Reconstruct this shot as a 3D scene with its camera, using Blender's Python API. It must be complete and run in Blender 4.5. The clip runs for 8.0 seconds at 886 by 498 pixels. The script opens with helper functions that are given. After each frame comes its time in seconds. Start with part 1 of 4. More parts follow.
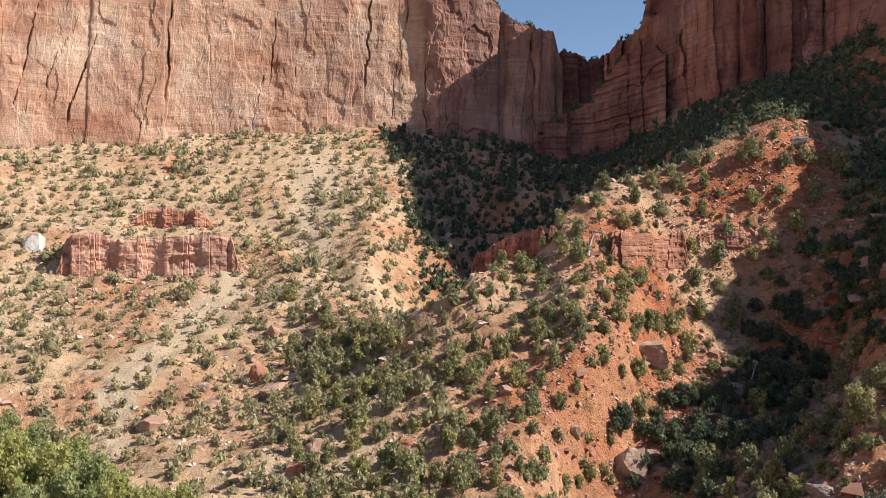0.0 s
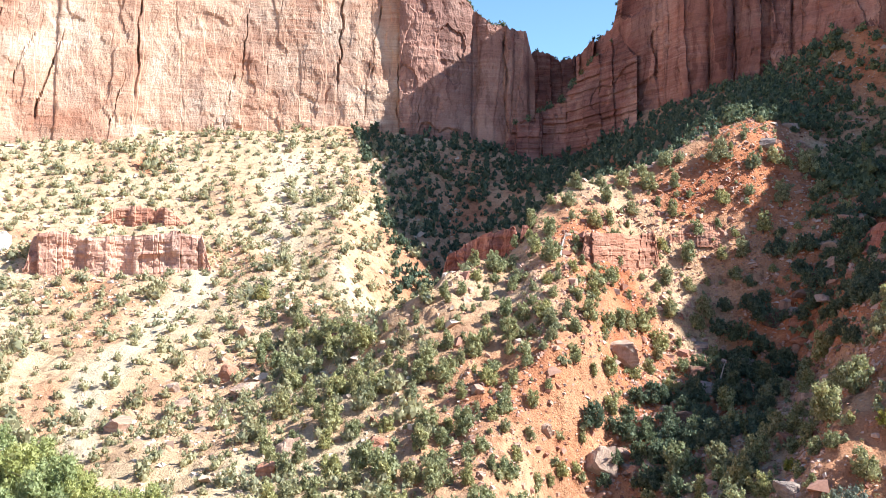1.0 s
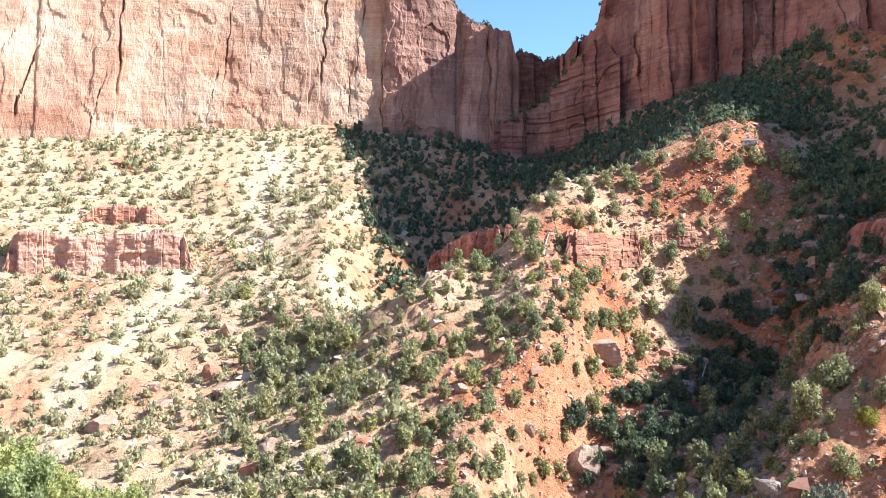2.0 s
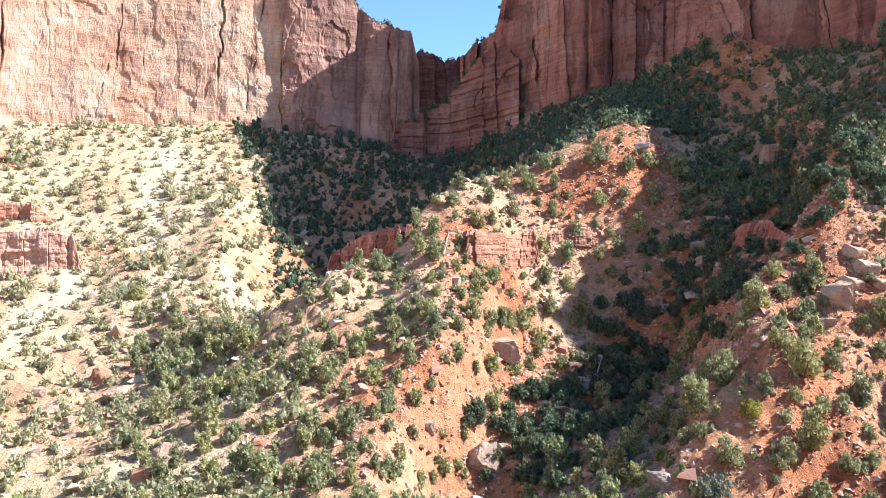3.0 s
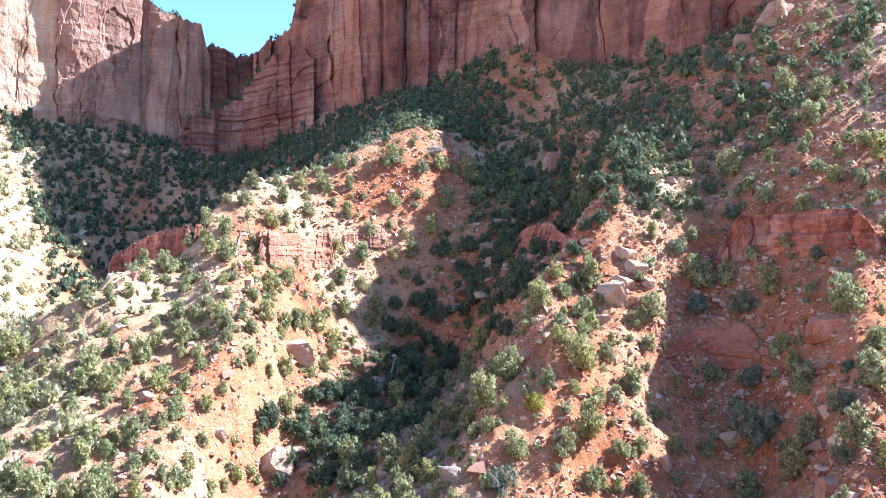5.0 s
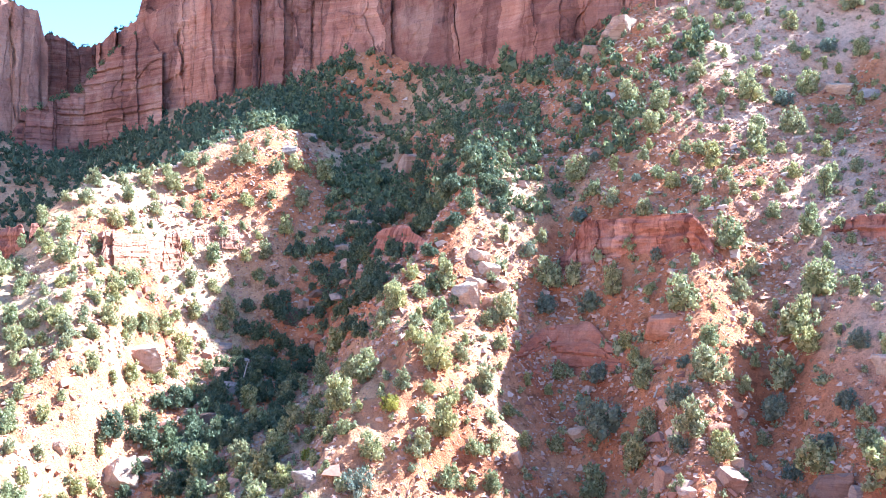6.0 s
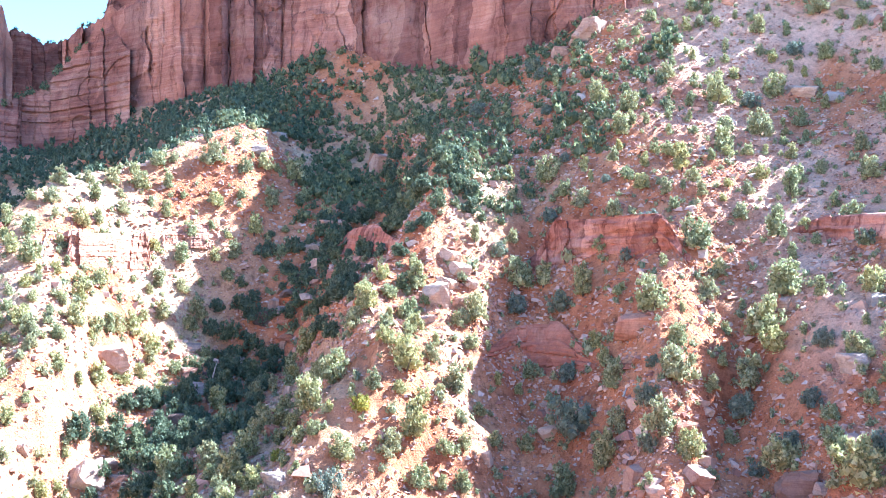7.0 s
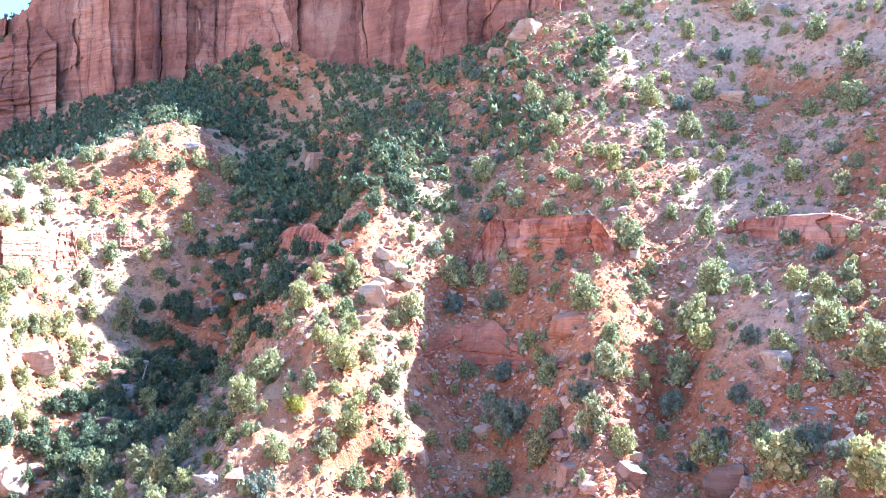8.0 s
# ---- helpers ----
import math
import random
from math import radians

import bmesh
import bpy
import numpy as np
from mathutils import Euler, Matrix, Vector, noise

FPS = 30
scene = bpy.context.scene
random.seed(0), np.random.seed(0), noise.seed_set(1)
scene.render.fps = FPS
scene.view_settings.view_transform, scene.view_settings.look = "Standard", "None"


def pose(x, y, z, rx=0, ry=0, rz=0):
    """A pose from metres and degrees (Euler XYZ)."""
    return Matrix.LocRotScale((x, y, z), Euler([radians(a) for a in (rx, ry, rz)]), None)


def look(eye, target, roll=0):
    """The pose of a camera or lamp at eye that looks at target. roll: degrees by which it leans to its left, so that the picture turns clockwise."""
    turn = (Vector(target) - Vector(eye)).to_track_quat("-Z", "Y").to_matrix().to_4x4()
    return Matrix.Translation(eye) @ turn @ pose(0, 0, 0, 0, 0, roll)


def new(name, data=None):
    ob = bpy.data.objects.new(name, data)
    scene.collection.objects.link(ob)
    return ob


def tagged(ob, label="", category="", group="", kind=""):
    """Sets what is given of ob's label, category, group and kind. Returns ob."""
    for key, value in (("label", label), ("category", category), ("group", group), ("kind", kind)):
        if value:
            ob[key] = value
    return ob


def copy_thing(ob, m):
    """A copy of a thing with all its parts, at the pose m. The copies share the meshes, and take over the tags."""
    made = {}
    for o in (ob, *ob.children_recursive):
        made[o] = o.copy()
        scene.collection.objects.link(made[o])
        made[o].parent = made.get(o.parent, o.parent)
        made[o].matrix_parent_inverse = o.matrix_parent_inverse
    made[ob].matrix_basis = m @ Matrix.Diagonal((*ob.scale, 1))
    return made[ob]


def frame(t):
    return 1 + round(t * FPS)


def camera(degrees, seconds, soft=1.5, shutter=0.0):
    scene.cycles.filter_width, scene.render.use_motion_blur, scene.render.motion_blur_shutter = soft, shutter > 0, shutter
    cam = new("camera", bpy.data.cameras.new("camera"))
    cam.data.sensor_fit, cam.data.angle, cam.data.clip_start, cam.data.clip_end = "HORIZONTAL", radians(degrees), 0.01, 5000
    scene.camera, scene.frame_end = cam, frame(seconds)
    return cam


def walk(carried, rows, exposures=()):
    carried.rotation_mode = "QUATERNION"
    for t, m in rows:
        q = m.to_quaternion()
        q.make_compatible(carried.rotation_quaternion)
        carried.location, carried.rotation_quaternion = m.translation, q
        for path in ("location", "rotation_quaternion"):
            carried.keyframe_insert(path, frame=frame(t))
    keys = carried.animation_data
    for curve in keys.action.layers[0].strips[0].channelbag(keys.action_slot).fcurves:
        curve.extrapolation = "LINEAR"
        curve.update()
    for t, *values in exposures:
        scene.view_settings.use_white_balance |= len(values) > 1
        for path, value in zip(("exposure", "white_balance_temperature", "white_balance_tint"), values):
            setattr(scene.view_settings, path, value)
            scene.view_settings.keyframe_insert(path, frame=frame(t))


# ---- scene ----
# The viewpoint is the world's origin in plan; bearings are degrees to the right of +y.
EYE = 1.7
cam = camera(54.0, 8.0, soft=0.5)
YAW = [
    (0.0, 0.0), (0.5, 1.02), (1.0, 1.82), (1.2, 2.1), (2.0, 2.9), (2.3, 3.45), (2.4, 3.7), (2.5, 4.52), (2.6, 6.4),
    (2.7, 8.1), (2.8, 9.15), (2.9, 9.38), (3.0, 9.44), (3.5, 9.81), (3.6, 10.2), (3.7, 11.3), (3.8, 12.9),
    (3.9, 14.8), (4.0, 16.65), (4.1, 18.4), (4.2, 20.0), (4.3, 21.0), (4.4, 21.45), (4.5, 21.59), (4.7, 21.78),
    (5.0, 22.9), (5.4, 25.9), (5.8, 29.1), (5.9, 30.7), (6.0, 32.38), (6.1, 33.5), (6.2, 33.85), (6.5, 34.05),
    (7.0, 34.3), (7.4, 34.75), (7.5, 35.23), (7.6, 36.7), (7.7, 38.15), (7.8, 38.4), (8.0, 38.5),
]
PITCH = [(0.0, 1.03), (1.0, 0.98), (2.5, 0.90), (4.0, 0.90), (4.5, 0.92), (6.0, 1.07), (7.0, 1.06), (8.0, 1.03)]
ROLL = [(0.0, 0.12), (1.0, 0.0), (2.5, -0.11), (3.0, -0.05), (4.0, -0.02), (4.5, 0.06), (6.0, 0.08), (7.0, 0.02), (8.0, -0.03)]


def between(rows, t):
    return float(np.interp(t, [r[0] for r in rows], [r[1] for r in rows]))


walk(cam, [(t, pose(0.3, 0.2, EYE, 90 + between(PITCH, t), between(ROLL, t), -y)) for t, y in YAW],
     [(0.0, 0.4, 6500, 10), (0.5, 1.0, 5950, 4), (1.0, 1.38, 5700, 2), (2.3, 1.38, 5600, 2), (3.0, 1.4, 5550, 2), (4.0, 1.44, 5450, 2), (4.7, 1.68, 5300, 2), (5.8, 2.52, 4950, 2), (8.0, 2.8, 4800, 1)])

# ---- light ----
SUN_BEARING, SUN_RISE = 100.0, 40.0
world = bpy.data.worlds.new("sky")
scene.world = world
world.use_nodes = True
wn = world.node_tree.nodes
sky = wn.new("ShaderNodeTexSky")
sky.sky_type = "NISHITA"
sky.sun_disc = False
sky.sun_elevation, sky.sun_rotation = radians(SUN_RISE), radians(SUN_BEARING)
sky.altitude = 1500
sky.dust_density, sky.ozone_density = 0.3, 1.6
world.node_tree.links.new(sky.outputs[0], wn["Background"].inputs[0])
wn["Background"].inputs[1].default_value = 0.1
sun_data = bpy.data.lights.new("sun", "SUN")
sun_data.energy, sun_data.angle, sun_data.color = 5.0, radians(0.5), (1.0, 0.94, 0.86)
sun = new("sun", sun_data)
SUN_WAY = Vector((math.sin(radians(SUN_BEARING)) * math.cos(radians(SUN_RISE)),
                  math.cos(radians(SUN_BEARING)) * math.cos(radians(SUN_RISE)), math.sin(radians(SUN_RISE))))
sun.matrix_world = look(SUN_WAY * 400, (0, 0, 0))


# ---- noise on arrays ----
def hash01(ix, iy, iz, seed):
    h = (ix.astype(np.int64) * 374761393 + iy.astype(np.int64) * 668265263 + iz.astype(np.int64) * 2147483647 + seed * 974711) & 0xFFFFFFFF
    h = ((h ^ (h >> 13)) * 1274126177) & 0xFFFFFFFF
    h = ((h ^ (h >> 16)) * 2246822519) & 0xFFFFFFFF
    return ((h ^ (h >> 15)) & 0xFFFFFF) / float(0xFFFFFF)


def vnoise(x, y, z=None, seed=0):
    """Smooth value noise, -1 to 1, on arrays."""
    z = np.zeros_like(x) if z is None else z
    fx, fy, fz = np.floor(x), np.floor(y), np.floor(z)
    ux, uy, uz = x - fx, y - fy, z - fz
    ux, uy, uz = (u * u * (3 - 2 * u) for u in (ux, uy, uz))
    total = 0.0
    for i in (0, 1):
        for j in (0, 1):
            for k in (0, 1):
                w = (ux if i else 1 - ux) * (uy if j else 1 - uy) * (uz if k else 1 - uz)
                total = total + w * hash01(fx + i, fy + j, fz + k, seed)
    return total * 2 - 1


def fbm(x, y, z=None, seed=0, octaves=4, gain=0.5):
    total, amp, f = 0.0, 1.0, 1.0
    for o in range(octaves):
        total = total + amp * vnoise(x * f, y * f, None if z is None else z * f, seed + o * 17)
        amp, f = amp * gain, f * 2.03
    return total


def smooth(e0, e1, v):
    u = np.clip((v - e0) / (e1 - e0), 0, 1)
    return u * u * (3 - 2 * u)


# ---- materials ----
def material(name, rough=0.9, spec=0.2):
    m = bpy.data.materials.new(name)
    m.use_nodes = True
    b = m.node_tree.nodes["Principled BSDF"]
    b.inputs["Roughness"].default_value = rough
    b.inputs["Specular IOR Level"].default_value = spec
    return m, m.node_tree.nodes, m.node_tree.links, b


def tex_noise(n, l, coord, scale, detail=4.0, rough=0.6, stretch=None):
    if stretch:
        mp = n.new("ShaderNodeMapping")
        mp.inputs["Scale"].default_value = stretch
        l.new(coord, mp.inputs["Vector"])
        coord = mp.outputs[0]
    t = n.new("ShaderNodeTexNoise")
    t.inputs["Scale"].default_value, t.inputs["Detail"].default_value, t.inputs["Roughness"].default_value = scale, detail, rough
    l.new(coord, t.inputs["Vector"])
    return t.outputs["Fac"]


def ramp(n, l, fac, stops):
    r = n.new("ShaderNodeValToRGB")
    while len(r.color_ramp.elements) < len(stops):
        r.color_ramp.elements.new(0.5)
    for e, (p, c) in zip(r.color_ramp.elements, stops):
        e.position, e.color = p, (*c, 1) if len(c) == 3 else c
    l.new(fac, r.inputs[0])
    return r.outputs[0]


def mix(n, l, fac, a, b, mode="MIX"):
    m = n.new("ShaderNodeMix")
    m.data_type, m.blend_type = "RGBA", mode
    if isinstance(fac, float):
        m.inputs[0].default_value = fac
    else:
        l.new(fac, m.inputs[0])
    for sock, v in ((m.inputs[6], a), (m.inputs[7], b)):
        if isinstance(v, tuple):
            sock.default_value = (*v, 1)
        else:
            l.new(v, sock)
    return m.outputs[2]


def bump(n, l, b, height, strength, distance):
    k = n.new("ShaderNodeBump")
    k.inputs["Strength"].default_value, k.inputs["Distance"].default_value = strength, distance
    l.new(height, k.inputs["Height"])
    l.new(k.outputs[0], b.inputs["Normal"])


def grey(v):
    return (v, v, v)


def soil_material():
    m, n, l, b = material("soil", 0.95, 0.1)
    co = n.new("ShaderNodeTexCoord").outputs["Object"]
    at = n.new("ShaderNodeAttribute")
    at.attribute_name = "soil"
    sep = n.new("ShaderNodeSeparateColor")
    l.new(at.outputs["Color"], sep.inputs[0])
    big = tex_noise(n, l, co, 0.09, 6, 0.65)
    fine = tex_noise(n, l, co, 1.3, 8, 0.75)
    pebble = tex_noise(n, l, co, 4.6, 6, 0.85)
    tan = ramp(n, l, big, [(0.3, (0.42, 0.285, 0.175)), (0.7, (0.52, 0.385, 0.25))])
    red = ramp(n, l, big, [(0.3, (0.30, 0.095, 0.048)), (0.52, (0.40, 0.16, 0.08)), (0.72, (0.46, 0.25, 0.145))])
    sand = ramp(n, l, fine, [(0.3, (0.53, 0.39, 0.255)), (0.7, (0.62, 0.48, 0.33))])
    col = mix(n, l, sep.outputs[0], tan, red)
    scree = ramp(n, l, big, [(0.3, (0.48, 0.285, 0.20)), (0.7, (0.60, 0.41, 0.31))])
    col = mix(n, l, sep.outputs[2], col, scree)
    stones = ramp(n, l, pebble, [(0.34, grey(0.45)), (0.44, grey(0.95)), (0.55, grey(1.08)), (0.64, grey(1.25))])
    col = mix(n, l, 0.85, col, stones, "MULTIPLY")
    rub = n.new("ShaderNodeTexVoronoi")
    rub.inputs["Scale"].default_value, rub.inputs["Detail"].default_value, rub.inputs["Roughness"].default_value = 1.5, 2.0, 0.75
    l.new(co, rub.inputs["Vector"])
    one = n.new("ShaderNodeSeparateColor")
    l.new(rub.outputs["Color"], one.inputs[0])
    # rubble tone by cell, its contrast widened to paint in small stone shadows
    tone = ramp(n, l, one.outputs[0], [(0.15, (0.45, 0.38, 0.36)), (0.4, grey(0.98)), (0.8, (1.3, 1.26, 1.22))])
    where = ramp(n, l, tex_noise(n, l, co, 0.22, 5, 0.65), [(0.40, grey(0.3)), (0.60, grey(0.95))])
    col = mix(n, l, where, col, mix(n, l, 1.0, col, tone, "MULTIPLY"))
    litter = ramp(n, l, tex_noise(n, l, co, 0.55, 6, 0.72), [(0.36, (0.5, 0.45, 0.42)), (0.47, grey(0.95)), (0.6, grey(1.1)), (0.68, (1.12, 1.1, 1.07))])
    col = mix(n, l, 0.8, col, litter, "MULTIPLY")
    col = mix(n, l, sep.outputs[1], col, sand)
    l.new(col, b.inputs["Base Color"])
    both = n.new("ShaderNodeMath")
    both.operation = "MULTIPLY_ADD"
    both.inputs[1].default_value = 0.45
    l.new(pebble, both.inputs[0])
    l.new(fine, both.inputs[2])
    lumps = n.new("ShaderNodeMath")
    lumps.operation = "MULTIPLY_ADD"
    lumps.inputs[1].default_value = -0.45
    l.new(rub.outputs["Distance"], lumps.inputs[0])
    l.new(both.outputs[0], lumps.inputs[2])
    bump(n, l, b, lumps.outputs[0], 1.0, 0.3)
    return m


def rock_material(name, dark, mid, pale, varnish=0.5, size=1.0, bedded=0.55, seams=0.3, panels=0.4):
    """Bedded sandstone: level beds, upright stains, thin joints and a fine grain. size: how far the pattern is shrunk."""
    m, n, l, b = material(name, 0.9, 0.15)
    pos = n.new("ShaderNodeNewGeometry").outputs["Position"]
    scale = n.new("ShaderNodeVectorMath")
    scale.operation = "SCALE"
    scale.inputs["Scale"].default_value = size
    l.new(pos, scale.inputs[0])
    co = scale.outputs[0]
    wob = n.new("ShaderNodeTexNoise")
    wob.inputs["Scale"].default_value, wob.inputs["Detail"].default_value = 0.16, 5
    l.new(co, wob.inputs["Vector"])
    push = n.new("ShaderNodeVectorMath")
    push.operation = "MULTIPLY_ADD"
    push.inputs[1].default_value = (5.0, 5.0, 5.0)
    l.new(wob.outputs["Color"], push.inputs[0])
    l.new(co, push.inputs[2])
    bent = push.outputs[0]
    beds = tex_noise(n, l, co, 1.0, 9, 0.75, (0.05, 0.05, 0.9))
    lines = tex_noise(n, l, co, 1.0, 6, 0.8, (0.10, 0.10, 3.2))
    blot = tex_noise(n, l, co, 0.06, 6, 0.65)
    streak = tex_noise(n, l, bent, 1.0, 6, 0.7, (0.30, 0.30, 0.014))
    grain = tex_noise(n, l, co, 1.8, 8, 0.75)
    mp = n.new("ShaderNodeMapping")
    mp.inputs["Scale"].default_value = (0.17, 0.17, 0.05)
    l.new(bent, mp.inputs["Vector"])
    cells = n.new("ShaderNodeTexVoronoi")
    cells.feature = "DISTANCE_TO_EDGE"
    cells.inputs["Scale"].default_value = 1.0
    l.new(mp.outputs[0], cells.inputs["Vector"])
    joint = ramp(n, l, cells.outputs["Distance"], [(0.0, grey(0.0)), (0.02, grey(0.75)), (0.05, grey(1.0))])
    col = ramp(n, l, beds, [(0.32, dark), (0.48, mid), (0.64, pale)])
    col2 = ramp(n, l, blot, [(0.36, dark), (0.5, mid), (0.64, pale)])
    zone = ramp(n, l, tex_noise(n, l, co, 0.035, 4, 0.6, (1.0, 1.0, 1.6)), [(0.40, grey(0.12)), (0.60, grey(0.62))])
    col = mix(n, l, zone, col2, col)
    fine = ramp(n, l, lines, [(0.36, (0.62, 0.52, 0.48)), (0.47, grey(1.0)), (0.62, (1.1, 1.08, 1.05))])
    part_fine = mix(n, l, zone, (1.0, 1.0, 1.0), fine)
    col = mix(n, l, bedded, col, mix(n, l, 0.5, part_fine, fine), "MULTIPLY")
    stain = ramp(n, l, streak, [(0.36, (0.42, 0.34, 0.33)), (0.48, grey(0.95)), (0.66, (1.2, 1.17, 1.12))])
    col = mix(n, l, varnish, col, stain, "MULTIPLY")
    mp2 = n.new("ShaderNodeMapping")
    mp2.inputs["Scale"].default_value = (0.11, 0.11, 0.035)
    l.new(bent, mp2.inputs["Vector"])
    panel = n.new("ShaderNodeTexVoronoi")
    panel.inputs["Scale"].default_value = 1.0
    l.new(mp2.outputs[0], panel.inputs["Vector"])
    one = n.new("ShaderNodeSeparateColor")
    l.new(panel.outputs["Color"], one.inputs[0])
    face = ramp(n, l, one.outputs[0], [(0.1, (0.5, 0.44, 0.48)), (0.4, grey(0.92)), (0.9, (1.2, 1.16, 1.12))])
    col = mix(n, l, panels, col, face, "MULTIPLY")
    g = ramp(n, l, grain, [(0.3, grey(0.62)), (0.5, grey(1.0)), (0.7, grey(1.2))])
    col = mix(n, l, 0.65 if size > 1 else 0.3, col, g, "MULTIPLY")
    seam = mix(n, l, joint, (0.5, 0.42, 0.4), (1.0, 1.0, 1.0))
    col = mix(n, l, seams, col, seam, "MULTIPLY")
    l.new(col, b.inputs["Base Color"])
    height = None
    for src, k in ((beds, 0.3), (grain, 0.5), (joint, 0.35 * seams), (lines, 0.12)):
        mul = n.new("ShaderNodeMath")
        mul.operation = "MULTIPLY_ADD"
        mul.inputs[1].default_value = k
        l.new(src, mul.inputs[0])
        if height is not None:
            l.new(height, mul.inputs[2])
        else:
            mul.inputs[2].default_value = 0.0
        height = mul.outputs[0]
    bump(n, l, b, height, 1.0, 0.9 / size)
    return m


def leaf_material(name, dark, mid, pale):
    m, n, l, b = material(name, 0.7, 0.3)
    geo = n.new("ShaderNodeNewGeometry")
    col = ramp(n, l, geo.outputs["Random Per Island"], [(0.0, dark), (0.5, mid), (1.0, pale)])
    info = n.new("ShaderNodeObjectInfo")
    tint = ramp(n, l, info.outputs["Random"], [(0.0, (0.82, 0.88, 0.9)), (0.5, grey(1.0)), (1.0, (1.14, 1.09, 0.93))])
    col = mix(n, l, 1.0, col, tint, "MULTIPLY")
    clump = ramp(n, l, tex_noise(n, l, n.new("ShaderNodeTexCoord").outputs["Object"], 0.35, 2), [(0.35, (0.8, 0.84, 0.85)), (0.65, (1.2, 1.15, 1.05))])
    col = mix(n, l, 1.0, col, clump, "MULTIPLY")
    l.new(col, b.inputs["Base Color"])
    thru = n.new("ShaderNodeBsdfTranslucent")
    l.new(col, thru.inputs[0])
    both = n.new("ShaderNodeMixShader")
    both.inputs[0].default_value = 0.42
    l.new(b.outputs[0], both.inputs[1])
    l.new(thru.outputs[0], both.inputs[2])
    l.new(both.outputs[0], n["Material Output"].inputs[0])
    return m


def stone_material(name, stops):
    m, n, l, b = material(name, 0.9, 0.2)
    geo = n.new("ShaderNodeNewGeometry")
    col = ramp(n, l, geo.outputs["Random Per Island"], stops)
    g = ramp(n, l, tex_noise(n, l, n.new("ShaderNodeTexCoord").outputs["Object"], 3.0), [(0.3, grey(0.7)), (0.7, grey(1.2))])
    l.new(mix(n, l, 0.7, col, g, "MULTIPLY"), b.inputs["Base Color"])
    return m


STONE = stone_material("loose_stone", [(0.0, (0.27, 0.12, 0.085)), (0.35, (0.46, 0.25, 0.18)), (0.7, (0.53, 0.335, 0.25)), (1.0, (0.58, 0.42, 0.34))])
TALUS_STONE = stone_material("talus_stone", [(0.0, (0.40, 0.25, 0.18)), (0.5, (0.52, 0.37, 0.27)), (1.0, (0.66, 0.53, 0.42))])
SOIL = soil_material()
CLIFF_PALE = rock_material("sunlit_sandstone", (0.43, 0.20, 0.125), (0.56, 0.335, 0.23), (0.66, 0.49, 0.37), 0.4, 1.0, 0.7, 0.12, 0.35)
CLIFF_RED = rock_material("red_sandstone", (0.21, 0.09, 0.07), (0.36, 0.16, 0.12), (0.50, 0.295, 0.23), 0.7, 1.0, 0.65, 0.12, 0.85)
CLIFF_BEDDED = rock_material("bedded_red_sandstone", (0.15, 0.065, 0.055), (0.33, 0.14, 0.105), (0.50, 0.30, 0.23), 0.5, 1.0, 1.0, 0.2)
CLIFF_VARNISHED = rock_material("varnished_sandstone", (0.25, 0.125, 0.10), (0.37, 0.20, 0.155), (0.47, 0.30, 0.24), 0.7, 1.0, 0.45, 0.12, 0.6)
LEDGE = rock_material("ledge_sandstone", (0.36, 0.15, 0.095), (0.48, 0.23, 0.15), (0.58, 0.36, 0.26), 0.5, 2.2, 0.7, 0.1)
LEDGE_PINK = rock_material("pink_ledge_sandstone", (0.46, 0.23, 0.16), (0.60, 0.345, 0.25), (0.70, 0.48, 0.37), 0.5, 2.2, 0.6, 0.1)
# strong stain and panel contrast also paints in the relief's missing shading
LEDGE_PURPLE = rock_material("purple_red_sandstone", (0.29, 0.095, 0.06), (0.42, 0.175, 0.125), (0.53, 0.30, 0.235), 1.0, 2.2, 0.6, 0.3, 0.8)
LEDGE_RED = rock_material("red_bed_sandstone", (0.33, 0.105, 0.065), (0.45, 0.165, 0.10), (0.54, 0.26, 0.175), 0.3, 2.2, 0.95, 0.05)
BOULDER = rock_material("boulder_sandstone", (0.32, 0.175, 0.13), (0.47, 0.29, 0.21), (0.60, 0.44, 0.34), 0.3, 3.5)
BOULDER_PALE = rock_material("pale_boulder_sandstone", (0.38, 0.23, 0.165), (0.51, 0.34, 0.25), (0.62, 0.46, 0.36), 0.3, 3.5)
BOULDER_GREY = rock_material("grey_boulder_sandstone", (0.25, 0.185, 0.155), (0.37, 0.285, 0.24), (0.50, 0.40, 0.34), 0.3, 3.5)
BOULDER_DARK = rock_material("dark_boulder_sandstone", (0.13, 0.085, 0.07), (0.20, 0.13, 0.105), (0.28, 0.19, 0.15), 0.3, 3.5)
BOULDER_WHITE = rock_material("white_boulder_sandstone", (0.56, 0.50, 0.43), (0.68, 0.63, 0.56), (0.76, 0.72, 0.66), 0.1, 3.5)
GREEN = leaf_material("juniper_green", (0.20, 0.195, 0.09), (0.39, 0.37, 0.185), (0.58, 0.545, 0.315))
OLIVE = leaf_material("scrub_olive", (0.22, 0.205, 0.105), (0.38, 0.35, 0.19), (0.54, 0.50, 0.30))
# shaded copy of the scrub greens: the shade is put into the leaf colour
SHADE_WOODS = leaf_material("shade_darkened_green", (0.08, 0.105, 0.066), (0.145, 0.172, 0.108), (0.25, 0.27, 0.17))
TALUS_SCRUB = leaf_material("talus_scrub_olive", (0.25, 0.235, 0.13), (0.40, 0.37, 0.23), (0.54, 0.50, 0.34))
SAGE = leaf_material("sage_grey", (0.15, 0.165, 0.125), (0.22, 0.235, 0.18), (0.31, 0.325, 0.25))
DRY = leaf_material("dry_brush_straw", (0.24, 0.19, 0.115), (0.36, 0.30, 0.19), (0.48, 0.42, 0.28))
YELLOW = leaf_material("yellow_brush", (0.22, 0.20, 0.04), (0.36, 0.33, 0.07), (0.48, 0.44, 0.12))
